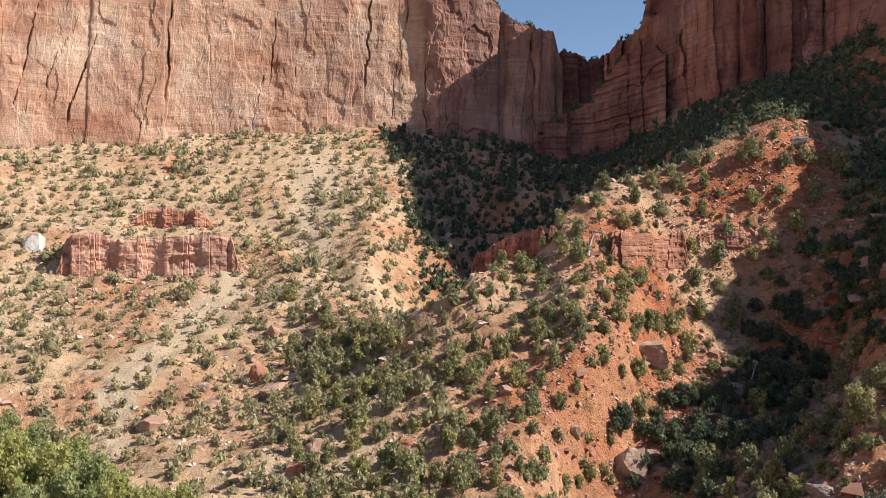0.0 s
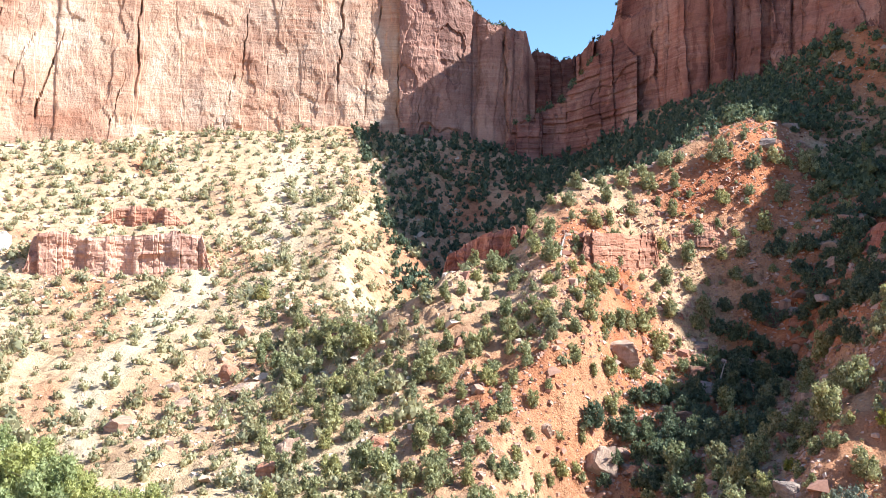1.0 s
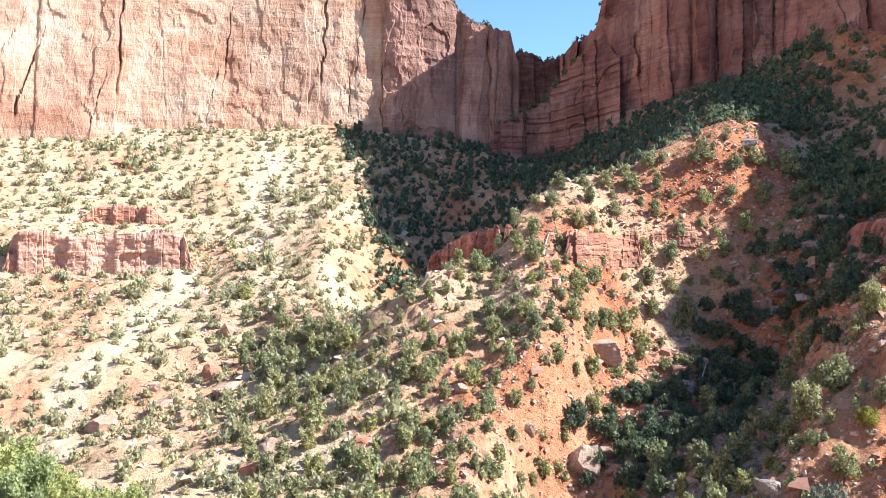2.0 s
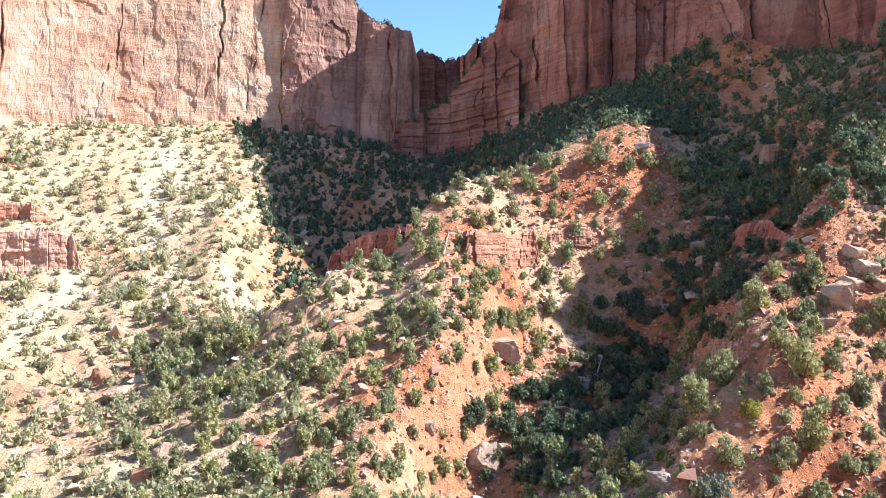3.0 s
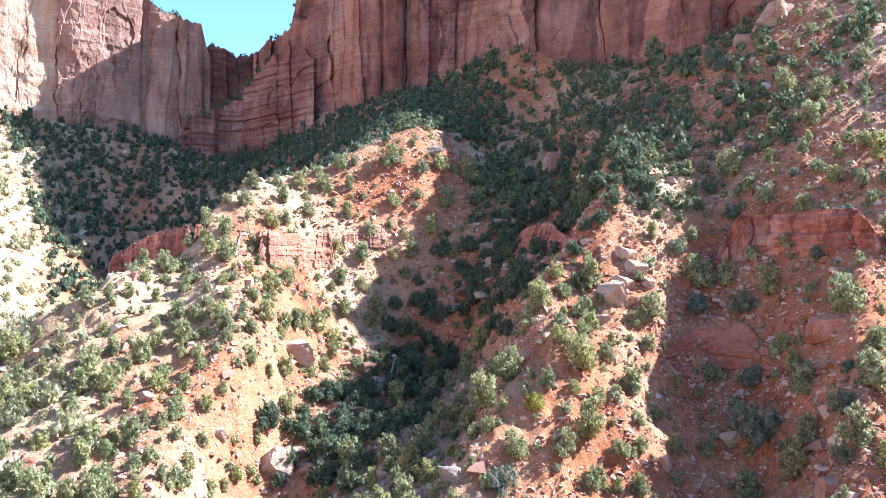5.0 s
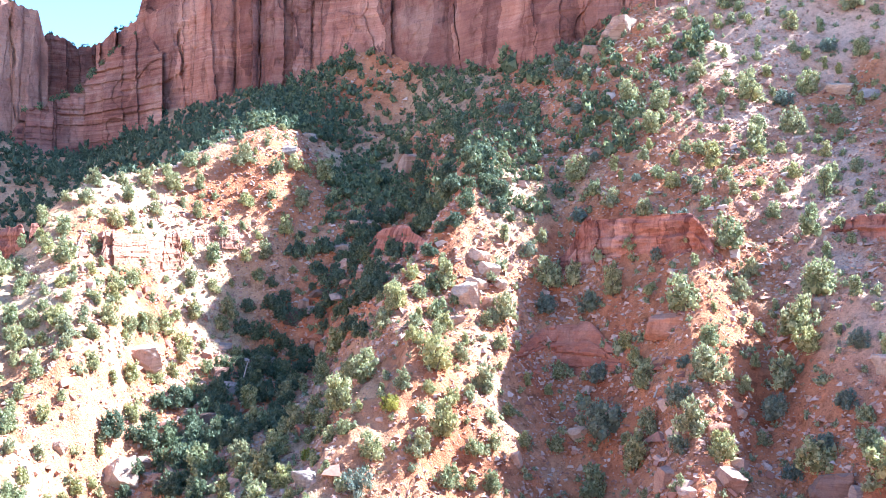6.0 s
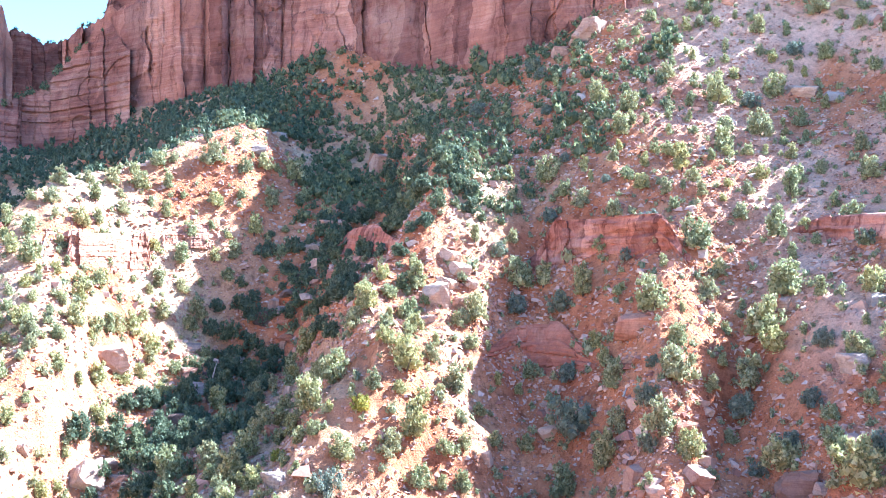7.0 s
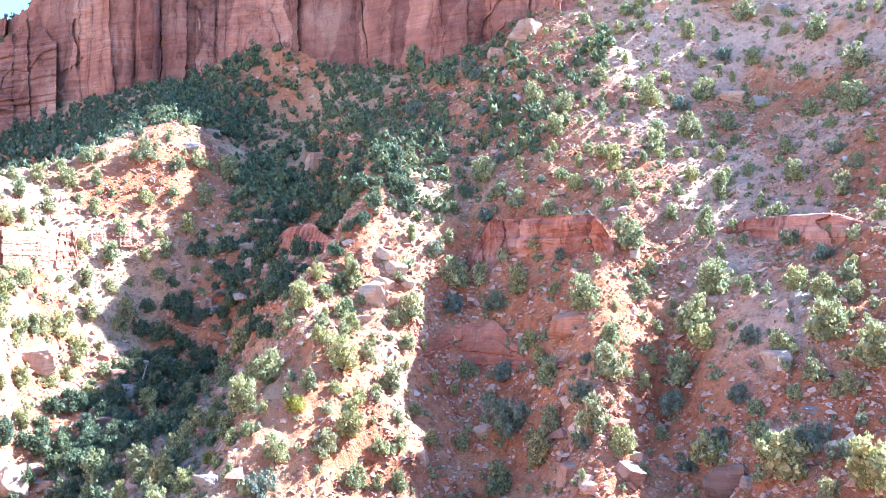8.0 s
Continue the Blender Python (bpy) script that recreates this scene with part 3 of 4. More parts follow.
def ledge(name, label, b0, b1, low, height, mat, seed, beds=1.0, lean=0.12, wide=4.5, depth=0.7, taper=0.06, thick=0.75, level=False, reach=None, rugged=1.0):
    """A rock band that crops out of the slope between two bearings."""
    lows = low if isinstance(low, tuple) else (low, low)
    dist0 = np.array([on_land(b0 + (b1 - b0) * k / 6, lows[0] + (lows[1] - lows[0]) * k / 6)[3] for k in range(7)])
    dist0 = np.convolve(np.pad(dist0, 1, mode="edge"), (0.25, 0.5, 0.25), "valid")
    if reach:
        dist0 = np.linspace(reach[0], reach[1], 7)
    mid = float(dist0.mean())
    b = np.linspace(b0, b1, int(radians(b1 - b0) * mid / 0.22))
    d0 = np.interp(b, np.linspace(b0, b1, 7), dist0) - 0.8
    z0 = land(b, d0)
    z0 = np.convolve(np.pad(z0, 10, mode="edge"), np.ones(21) / 21, "valid")
    if reach:
        z0 = d0 * np.tan(np.radians(np.linspace(lows[0], lows[1], len(b))))
    v = (b - b0) / (b1 - b0)
    level_top = np.polyval(np.polyfit(v, z0, 0 if level else 1), v) + height + 0.3 * vnoise(np.radians(b) * d0 / 3.5, v * 0, None, seed) + 0.55 * np.floor(1.4 * vnoise(np.radians(b) * d0 / 7, v * 0, None, seed + 3) + 0.5)
    tall = np.clip(level_top - z0, 0.5, 1.2 * height) * (0.15 + 0.85 * smooth(0, taper, v) * (1 - smooth(1 - taper, 1, v)))
    rows = np.linspace(0, 1, 34)
    u, vv = np.meshgrid(rows, v, indexing="ij")
    z = z0 - 1.5 + (tall + 1.5) * u
    along = np.radians(b)[None, :] * d0 + 0 * u
    warp = along + 0.5 * vnoise(along / 5, z / 7, None, seed + 1) + 0.15 * vnoise(along / 1.5, z / 1.5, None, seed + 2)
    push = np.zeros_like(z)
    for width, dep, s in ((wide, depth, 1), (wide * 0.4, depth * 0.45, 2)):
        cell = warp / width
        i = np.floor(cell)
        fr = cell - i
        zero = np.zeros_like(i)
        push = push + dep * 2 * (hash01(i, zero, zero, seed + s) - 0.5) + min(dep, 0.6) * 0.8 * np.exp(-(fr * width / 0.14) ** 2) * (hash01(i, zero, zero + 2, seed + s) > 0.45)
    level = np.floor(z / thick + 0.5 * vnoise(along / 6, z / 3, None, seed + 4))
    push = push + beds * 0.35 * (hash01(level, np.floor(warp / 4), np.zeros_like(level), seed + 5) - 0.5)
    push = push + 0.4 * rugged * fbm(along / 4, z / 4, None, seed + 6, 5, 0.6) + 0.35 * smooth(0.9, 1.0, u) ** 2
    push = push + 0.5 * (vnoise(along / 12, z * 0, None, seed + 9)) - 0.35 * smooth(0.62, 0.6, u) * beds + 0.9 * smooth(0.12, 0.3, u) * (1 - smooth(0.45, 0.6, u)) * smooth(0.1, 0.4, vnoise(along / 7, z * 0, None, seed + 12))
    d = d0 + push + lean * (z - z0)
    caps = []
    for back, drop in ((0.8, 0.0), (2.2, -0.1), (1.6 * height, -0.6)):
        caps.append((d[-1] + back, z[-1] + drop + 0.25 * vnoise(along[-1] / 1.3, along[-1] * 0 + back, None, seed + 8)))
    d = np.concatenate([d] + [c[0][None] for c in caps])
    z = np.concatenate([z] + [c[1][None] for c in caps])
    verts = np.stack([np.sin(np.radians(b)) * d, np.cos(np.radians(b)) * d, z + EYE], -1)
    # each jointed block of the band is a piece of its own
    root = new(name)
    mid = verts[0, len(b) // 2]
    root.location = mid
    block = np.floor(warp[len(rows) // 2] / wide)
    starts = [0] + [k for k in range(1, len(b)) if block[k] != block[k - 1]] + [len(b) - 1]
    for c0, c1 in zip(starts[:-1], starts[1:]):
        if c1 - c0 < 1:
            continue
        piece = (verts[:, c0:c1 + 1] - mid).reshape(-1, 3)
        part("rock_block", mesh_from("rock_block", piece, grid_faces(len(rows) + 3, c1 - c0 + 1), mat), root)
    return tagged(root, label, "rock ledge", "rock ledges on the slopes")


ledge("red_rock_ledge", "long red sandstone ledge across the sunlit talus", -23.9, -13.0, -0.5, 9.0, LEDGE_PINK, 11, wide=5.5)
ledge("red_rock_ledge", "low orange sandstone ledge above a longer one", -20.0, -14.5, 2.5, 4.5, LEDGE, 12, taper=0.25)
ledge("red_rock_ledge", "dark red sandstone face at the hill's end, in shade", 1.6, 7.2, (-1.9, 0.4), 7.5, LEDGE_PURPLE, 13, rugged=2.0, depth=0.8, beds=1.8, reach=(192, 168), taper=0.12)
ledge("red_rock_ledge", "red sandstone bluff on the hill crest", 6.9, 10.2, (0.5, 1.4), 5.5, LEDGE_PURPLE, 14, depth=1.2, reach=(167, 176))
ledge("red_rock_ledge", "pale red sandstone block jutting from the hill", 10.9, 15.9, 0.3, 6.0, LEDGE, 15, depth=0.6, wide=6.5, beds=1.0, taper=0.08, rugged=1.3, level=True)
ledge("red_rock_ledge", "broken pink sandstone band on the hill", 16.5, 20.5, 1.9, 3.0, LEDGE, 20, depth=0.35, taper=0.4, rugged=1.5, lean=0.4)
ledge("red_rock_ledge", "tilted pink rock face above the shaded gully", 26.6, 31.8, 0.9, 5.2, LEDGE_PURPLE, 16, lean=0.9, depth=0.4, wide=7, taper=0.4)
ledge("red_rock_ledge", "red sandstone ledge with an orange hollow below trees", 40.0, 50.2, 0.5, 6.6, LEDGE_PURPLE, 27, beds=1.2, lean=0.1, wide=4.8, depth=0.8, taper=0.2, level=True, rugged=2.4)
ledge("red_rock_ledge", "thin-bedded red rock bands in the bowl", 37.0, 44.2, -5.8, 5.6, LEDGE_RED, 18, beds=2.0, lean=0.7, depth=0.2, thick=0.7, taper=0.35)
ledge("red_rock_ledge", "broken red rock ledge among scree", 55.5, 66.0, 2.0, 3.2, LEDGE_PURPLE, 19, depth=1.1, taper=0.35, wide=3.0)
SHADE_SLOPE_TREES = [
    (47.8, -3.1, 101, "j"), (55.6, -2.1, 74, "j"), (54.6, -4.3, 67, "j"), (55.1, -5.3, 40, "d"), (39.3, -1.5, 51, "j"), (40.9, -1.5, 47, "j"),
    (43.5, -2.0, 81, "j"), (51.2, -2.3, 40, "j"), (51.8, -0.8, 34, "j"), (40.0, -7.3, 30, "d"), (45.4, -7.9, 51, "j"), (49.3, -5.1, 37, "j"),
    (49.4, -7.5, 67, "j"), (44.3, -5.4, 30, "j"), (42.6, -11.1, 61, "s"), (44.8, -13.2, 74, "j"), (45.7, -10.8, 44, "j"), (48.4, -10.7, 67, "j"),
    (47.5, -11.7, 27, "s"), (50.1, -12.0, 47, "j"), (42.3, -14.8, 61, "j"), (53.2, -9.5, 40, "s"), (53.7, -7.9, 77, "j"), (57.9, -4.9, 30, "s"),
    (52.6, -11.0, 27, "j"),
]
LOWER_RIGHT_TREES = [
    (55.6, -12.6, 51, "d"), (54.3, -12.9, 27, "s"), (56.0, -11.2, 34, "s"), (59.8, -13.0, 74, "d"), (58.6, -11.1, 40, "d"), (57.2, -8.5, 30, "s"),
    (59.8, -5.5, 40, "d"), (61.5, -7.2, 40, "j"), (62.4, -4.5, 67, "j"), (60.7, -1.8, 47, "j"), (65.1, -5.9, 101, "j"), (64.7, -13.3, 108, "j"),
    (63.0, -11.6, 30, "s"), (64.1, -9.5, 20, "s"), (60.5, -8.1, 24, "d"),
]
LEDGE_TREES = [
    (56.1, 4.0, 47, "p"), (55.3, 1.6, 54, "p"), (53.2, 2.8, 27, "j"), (50.9, 4.3, 27, "j"), (49.7, 5.8, 101, "p"), (48.1, 1.0, 34, "j"),
    (50.5, 1.0, 51, "j"), (52.3, 7.0, 74, "j"), (54.4, 7.9, 54, "j"), (55.3, 10.2, 37, "j"), (51.8, 10.1, 51, "j"), (44.5, 10.4, 37, "j"),
    (46.5, 9.8, 34, "j"), (46.0, 8.3, 40, "j"), (43.3, 3.6, 34, "j"), (41.3, 5.4, 44, "j"), (43.6, 9.1, 24, "j"), (47.2, 4.9, 27, "j"),
    (45.5, 6.6, 27, "j"), (48.7, 11.6, 34, "j"), (48.9, 9.7, 20, "j"), (54.4, 14.0, 34, "j"), (57.8, 14.8, 40, "j"), (58.1, 12.1, 30, "j"),
]
UPPER_RIGHT_TREES = [
    (56.8, 8.3, 34, "j"), (60.0, 6.7, 34, "j"), (60.5, 5.1, 34, "j"), (63.2, 4.1, 44, "j"), (63.9, 5.7, 27, "j"), (62.4, 1.6, 20, "j"),
    (57.8, 5.5, 24, "j"), (64.0, 11.4, 81, "j"), (63.8, 9.0, 47, "j"), (63.5, 10.4, 27, "j"), (62.7, 9.8, 27, "j"), (61.5, 8.9, 30, "j"),
    (64.7, 7.1, 24, "j"), (64.2, 14.7, 27, "j"), (61.9, 13.4, 40, "j"), (58.8, 10.4, 13, "j"), (53.7, 4.8, 10, "y"), (41.5, 8.0, 17, "y"),
]
RIB_TREES = [
    (32.0, -3.8, 37, "d"), (28.5, -4.3, 40, "j"), (29.4, -2.9, 47, "j"), (25.5, -5.8, 47, "j"), (26.8, -4.7, 27, "j"), (24.4, -7.2, 40, "j"),
    (27.3, -7.4, 51, "j"), (25.8, -9.4, 61, "j"), (29.9, -8.1, 40, "j"), (31.9, -6.9, 61, "j"), (35.2, -8.4, 54, "j"), (32.4, -11.3, 81, "p"),
    (30.8, -12.2, 47, "j"), (36.4, -3.7, 51, "j"), (32.7, -1.7, 54, "p"), (27.7, -12.5, 47, "j"), (20.9, -13.9, 88, "j"), (22.9, -10.9, 51, "j"),
    (20.0, -9.1, 40, "j"), (17.0, -13.2, 54, "j"), (18.9, -10.9, 27, "j"), (35.7, -11.8, 27, "j"), (37.7, -11.8, 27, "j"), (23.7, -12.3, 20, "y"),
]
RIB_FOOT_TREES = [
    (26.8, -14.6, 44, "s"), (21.8, -12.2, 47, "j"), (29.0, -9.7, 27, "y"), (18.0, -4.1, 27, "j"), (12.8, -7.3, 34, "j"), (15.8, -6.1, 27, "j"),
    (15.2, -7.0, 27, "j"), (12.9, -9.7, 34, "j"), (16.5, -3.4, 34, "j"),
]
HILL_TREES = [
    (16.2, 6.1, 24, "j"), (17.1, 6.3, 21, "j"), (14.8, 5.6, 21, "j"), (13.5, 5.0, 27, "j"), (12.2, 5.0, 21, "j"), (15.2, 4.7, 30, "j"),
    (14.0, 4.1, 15, "j"), (14.1, 3.1, 24, "j"), (19.5, 6.3, 42, "j"), (22.8, 6.0, 30, "j"), (24.6, 5.4, 42, "j"), (21.5, 5.8, 30, "j"),
    (23.2, 3.7, 42, "j"), (21.3, 4.2, 18, "j"), (22.1, 1.8, 36, "j"), (18.1, 1.7, 30, "j"), (17.6, 0.0, 33, "j"), (20.9, 0.3, 36, "j"),
    (19.6, 0.1, 27, "j"), (19.7, 3.8, 24, "j"), (17.7, 4.1, 12, "j"), (16.0, 0.7, 24, "j"), (13.4, -0.2, 18, "j"), (11.8, 2.3, 30, "j"),
]
HILL_FOOT_TREES = [
    (10.3, 2.9, 18, "j"), (9.0, 3.8, 18, "j"), (8.8, -1.3, 21, "j"), (10.4, -0.5, 21, "j"), (11.7, -2.3, 33, "j"), (16.3, -1.5, 36, "j"),
    (17.6, -1.7, 24, "j"), (16.5, -3.5, 30, "j"), (11.4, -3.7, 36, "j"), (13.9, -4.4, 36, "j"), (15.4, -3.5, 18, "j"), (18.7, -3.4, 36, "j"),
    (18.3, -4.3, 24, "j"), (9.1, -4.3, 39, "j"), (5.9, -4.4, 24, "j"), (4.8, -4.0, 18, "j"), (6.4, -0.4, 24, "j"), (6.5, -1.8, 30, "j"),
    (13.0, -1.1, 21, "j"), (23.8, 0.5, 21, "d"), (25.4, 4.1, 24, "d"),
]
RIGHT_ROCKS = [
    (59.8, -6.0, 64, 44, "g"), (60.8, -2.3, 37, 37, "g"), (56.5, -13.6, 88, 64, "d"), (50.4, -13.2, 67, 47, "b"), (46.7, -13.3, 54, 47, "b"), (48.1, -14.4, 37, 30, "p"),
    (41.3, -11.0, 40, 34, "p"), (49.8, -10.6, 51, 40, "o"), (47.0, -4.0, 115, 44, "o"), (55.7, -2.7, 24, 44, "b"), (57.8, -13.4, 34, 27, "g"), (61.2, -8.8, 27, 15, "g"),
    (51.2, -9.2, 24, 19, "b"), (51.8, -9.7, 20, 16, "b"), (50.9, -8.7, 20, 16, "b"),
]
RIB_ROCKS = [
    (34.0, -2.3, 51, 61, "p"), (35.5, -2.7, 40, 28, "b"), (33.4, -3.7, 34, 19, "p"), (24.6, -8.4, 44, 37, "b"), (21.9, -7.1, 30, 24, "p"), (23.7, -13.6, 54, 40, "g"),
    (18.6, -8.0, 54, 34, "g"), (17.3, -9.8, 95, 34, "d"), (12.1, -12.7, 71, 57, "p"), (15.2, -12.9, 61, 50, "b"), (13.3, -5.8, 94, 44, "p"), (23.3, -10.7, 40, 27, "o"),
    (37.2, -12.6, 30, 27, "p"), (18.3, -5.3, 30, 20, "g"), (34.7, -1.5, 40, 27, "p"), (35.5, -0.5, 44, 30, "p"), (34.9, 0.4, 40, 27, "p"), (36.2, -1.4, 27, 20, "p"),
]
UPPER_ROCKS = [
    (59.4, 15.3, 51, 28, "g"), (43.9, 14.6, 74, 54, "b"), (42.0, 13.5, 47, 30, "b"), (49.5, 10.8, 27, 15, "o"), (55.9, 11.8, 20, 15, "p"), (56.7, 10.4, 64, 27, "p"),
    (49.7, 14.8, 34, 30, "b"), (63.0, 14.0, 40, 37, "b"), (64.9, 13.9, 34, 30, "b"), (52.6, 16.1, 34, 19, "o"), (58.5, 9.8, 34, 27, "g"), (48.9, 15.4, 27, 20, "b"),
    (48.4, 13.8, 20, 15, "b"),
]
WASH_ROCKS = [
    (-11.8, -7.1, 44, 47, "o"), (-4.9, -5.1, 37, 30, "o"), (-7.0, -7.5, 30, 27, "o"), (-12.0, -9.4, 30, 26, "b"), (-8.2, -12.1, 61, 49, "p"), (-9.4, -13.2, 54, 40, "o"),
    (-13.6, -9.8, 34, 34, "b"), (-15.2, -7.9, 27, 24, "p"), (-2.4, -11.6, 51, 22, "o"), (-2.5, -10.3, 27, 24, "o"), (4.2, -8.3, 30, 24, "b"), (8.7, -10.8, 24, 24, "p"),
    (6.8, -12.0, 27, 24, "p"), (-0.9, -7.3, 20, 27, "b"), (-10.7, -8.1, 67, 27, "p"), (-14.4, -8.8, 54, 27, "p"),
]
GULLY_ROCKS = [
    (30.4, 6.5, 74, 51, "b"), (22.3, 7.3, 34, 22, "g"), (32.4, 6.1, 24, 22, "b"), (23.4, 13.6, 62, 104, "o"), (23.6, 8.3, 27, 17, "g"), (24.2, 7.2, 20, 17, "b"), (26.8, 2.4, 81, 34, "b"),
    (-25.1, 1.1, 40, 36, "w"), (-18.5, -10.2, 60, 42, "b"),
]


# ---- plants ----
def solid_lobes(rng, lob, share):
    """Low rough solids inside the lobes, so that a crown is dense: triangles."""
    g = (1 + 5 ** 0.5) / 2
    ico = np.array([(-1, g, 0), (1, g, 0), (-1, -g, 0), (1, -g, 0), (0, -1, g), (0, 1, g), (0, -1, -g), (0, 1, -g), (g, 0, -1), (g, 0, 1), (-g, 0, -1), (-g, 0, 1)])
    ico = ico / np.linalg.norm(ico[0])
    tri = np.array([(0, 11, 5), (0, 5, 1), (0, 1, 7), (0, 7, 10), (0, 10, 11), (1, 5, 9), (5, 11, 4), (11, 10, 2), (10, 7, 6), (7, 1, 8),
                    (3, 9, 4), (3, 4, 2), (3, 2, 6), (3, 6, 8), (3, 8, 9), (4, 9, 5), (2, 4, 11), (6, 2, 10), (8, 6, 7), (9, 8, 1)])
    out = []
    for x, y, z, r in lob:
        v = ico * (share * r * (0.8 + 0.4 * rng.random((12, 1)))) * np.array([1, 1, 1.1]) + np.array([x, y, z])
        out.append(v[tri].reshape(-1, 3))
    return np.concatenate(out)


def leaf_cloud(rng, lobes, count, size, share=0.7):
    """Many small leaf sprays on the shells of dense lobes: triangles."""
    lob = np.array(lobes, dtype=float)
    w = lob[:, 3] ** 2
    pick = rng.choice(len(lob), count, p=w / w.sum())
    v = rng.normal(size=(count, 3))
    v /= np.linalg.norm(v, axis=1, keepdims=True)
    v[:, 2] = np.where(v[:, 2] < -0.7, -v[:, 2], v[:, 2])
    rad = lob[pick, 3:4] * (0.74 + 0.55 * rng.random((count, 1)) ** 1.5)
    mid = lob[pick, :3] + v * rad * np.array([1, 1, 1.15])
    # each spray points up along the shell and faces outward
    tip = v * 0.35 + np.array([0, 0, 0.7]) + 0.5 * rng.normal(size=(count, 3))
    tip /= np.linalg.norm(tip, axis=1, keepdims=True)
    side = np.cross(tip, v + 0.4 * rng.normal(size=(count, 3)))
    side /= np.linalg.norm(side, axis=1, keepdims=True)
    a = size * (0.7 + 0.8 * rng.random((count, 1)))
    c = a * (0.4 + 0.3 * rng.random((count, 1)))
    tris = np.stack([mid - tip * a * 0.5 - side * c, mid - tip * a * 0.5 + side * c, mid + tip * a], 1).reshape(-1, 3)
    if share:
        tris = np.concatenate([solid_lobes(rng, lob, share), tris])
    return tris, np.arange(len(tris)).reshape(-1, 3)


def crown_lobes(rng, height, spread, n):
    """Lobes heaped into an uneven egg-shaped crown that reaches nearly to the ground."""
    out = []
    lean = rng.normal(size=2) * 0.07
    for i in range(n):
        u = (i + 0.5) / n
        h = height * (0.10 + 0.78 * u)
        wide = spread * 0.45 * math.sqrt(max(0.0, 1 - ((u - 0.3) / 0.74) ** 2))
        r = (0.45 * height + 0.55 * spread) * (0.075 + 0.10 * rng.random()) * (1.15 - 0.55 * u) * (0.95 + 1.1 / n ** 0.5)
        ang = i * 2.4 + rng.random() * 1.2
        off = wide * (0.5 + 0.55 * rng.random())
        out.append((math.cos(ang) * off + lean[0] * u, math.sin(ang) * off + lean[1] * u, h, r))
    for k in range(min(3, max(1, n // 4))):
        out.append((lean[0] * k / 3, lean[1] * k / 3, height * (0.25 + 0.2 * k), spread * (0.30 - 0.065 * k)))
    return out


def tube(path, radii, sides=6):
    verts, faces = [], []
    for (p, r) in zip(path, radii):
        for k in range(sides):
            a = 6.2832 * k / sides
            verts.append((p[0] + math.cos(a) * r, p[1] + math.sin(a) * r, p[2]))
    for i in range(len(path) - 1):
        for k in range(sides):
            faces.append((i * sides + k, i * sides + (k + 1) % sides, (i + 1) * sides + (k + 1) % sides, (i + 1) * sides + k))
    return verts, faces


def trunk_mesh(name, rng, height, spread):
    verts, faces = [], []
    bend = rng.normal(size=2) * 0.12 * height

    def add(path, radii):
        v, f = tube(path, radii, 4)
        o = len(verts)
        verts.extend(v)
        faces.extend(tuple(i + o for i in q) for q in f)
    add([(bend[0] * u * u, bend[1] * u * u, height * (0.85 * u) - 0.3) for u in (0, 0.25, 0.5, 0.75, 1)], [0.05 * height * (1 - 0.8 * u) for u in (0, 0.25, 0.5, 0.75, 1)])
    for k in range(5):
        a, h = 6.28 * (k + rng.random() * 0.6) / 5, height * (0.15 + 0.09 * k)
        add([(bend[0] * 0.1, bend[1] * 0.1, h), (math.cos(a) * spread * 0.35, math.sin(a) * spread * 0.35, h + 0.12 * height), (math.cos(a) * spread * 0.65, math.sin(a) * spread * 0.65, h + 0.2 * height)],
            [0.02 * height, 0.013 * height, 0.004 * height])
    return mesh_from(name, np.array(verts), np.array(faces), BARK, True)


def tree_kind(name, category, label, mat, seed, height, spread, lobes, leaves, size):
    """One plant of unit kind: an empty at its base with trunk and crown."""
    rng = np.random.default_rng(seed)
    root = new(name)
    tagged(root, label, category, "trees on the slopes" if category == "tree" else "shrubs on the slopes")
    part("trunk", trunk_mesh("trunk", rng, height, spread), root, "grey twisted trunk with limbs")
    v, f = leaf_cloud(rng, crown_lobes(rng, height, spread, lobes), leaves, size)
    part("crown", mesh_from("crown", v, f, mat), root)
    return root


KINDS = {}


def plant(kind, x, y, z, size, turn):
    """The first of a kind is moved to its place, the others are copies."""
    root, used = KINDS[kind]
    m = pose(x, y, z, 0, 0, turn) @ Matrix.Diagonal((size, size, size, 1))
    if not used:
        KINDS[kind][1] = True
        root.matrix_basis = m
        return root
    ob = copy_thing(root, Matrix.Identity(4))
    ob.matrix_basis = m
    return ob


JUNIPER_LABEL = "green juniper tree with a ragged crown on the stony slope"
for k in range(6):
    KINDS["j", k] = [tree_kind("juniper_tree", "tree", JUNIPER_LABEL, GREEN if k % 2 else OLIVE, 50 + k, 1.0, 0.58 + 0.07 * k, 13 + k, 1000, 0.046), False]
for k in range(3):
    KINDS["d", k] = [tree_kind("scrub_oak_shrub", "shrub", "rounded dark green scrub bush on bare soil", GREEN, 70 + k, 1.0, 1.1, 14 + k, 1050, 0.052), False]
for k in range(2):
    KINDS["p", k] = [tree_kind("pinyon_pine", "tree", "slim upright pinyon pine on the slope", GREEN, 80 + k, 1.0, 0.46, 14, 1000, 0.044), False]
for k in range(2):
    KINDS["s", k] = [tree_kind("sagebrush", "shrub", "grey-green sagebrush on red soil", SAGE, 90 + k, 1.0, 1.25, 16, 1300, 0.045), False]
KINDS["y", 0] = [tree_kind("rabbitbrush", "shrub", "yellow flowering brush on the slope", YELLOW, 95, 1.0, 1.3, 12, 1200, 0.05), False]
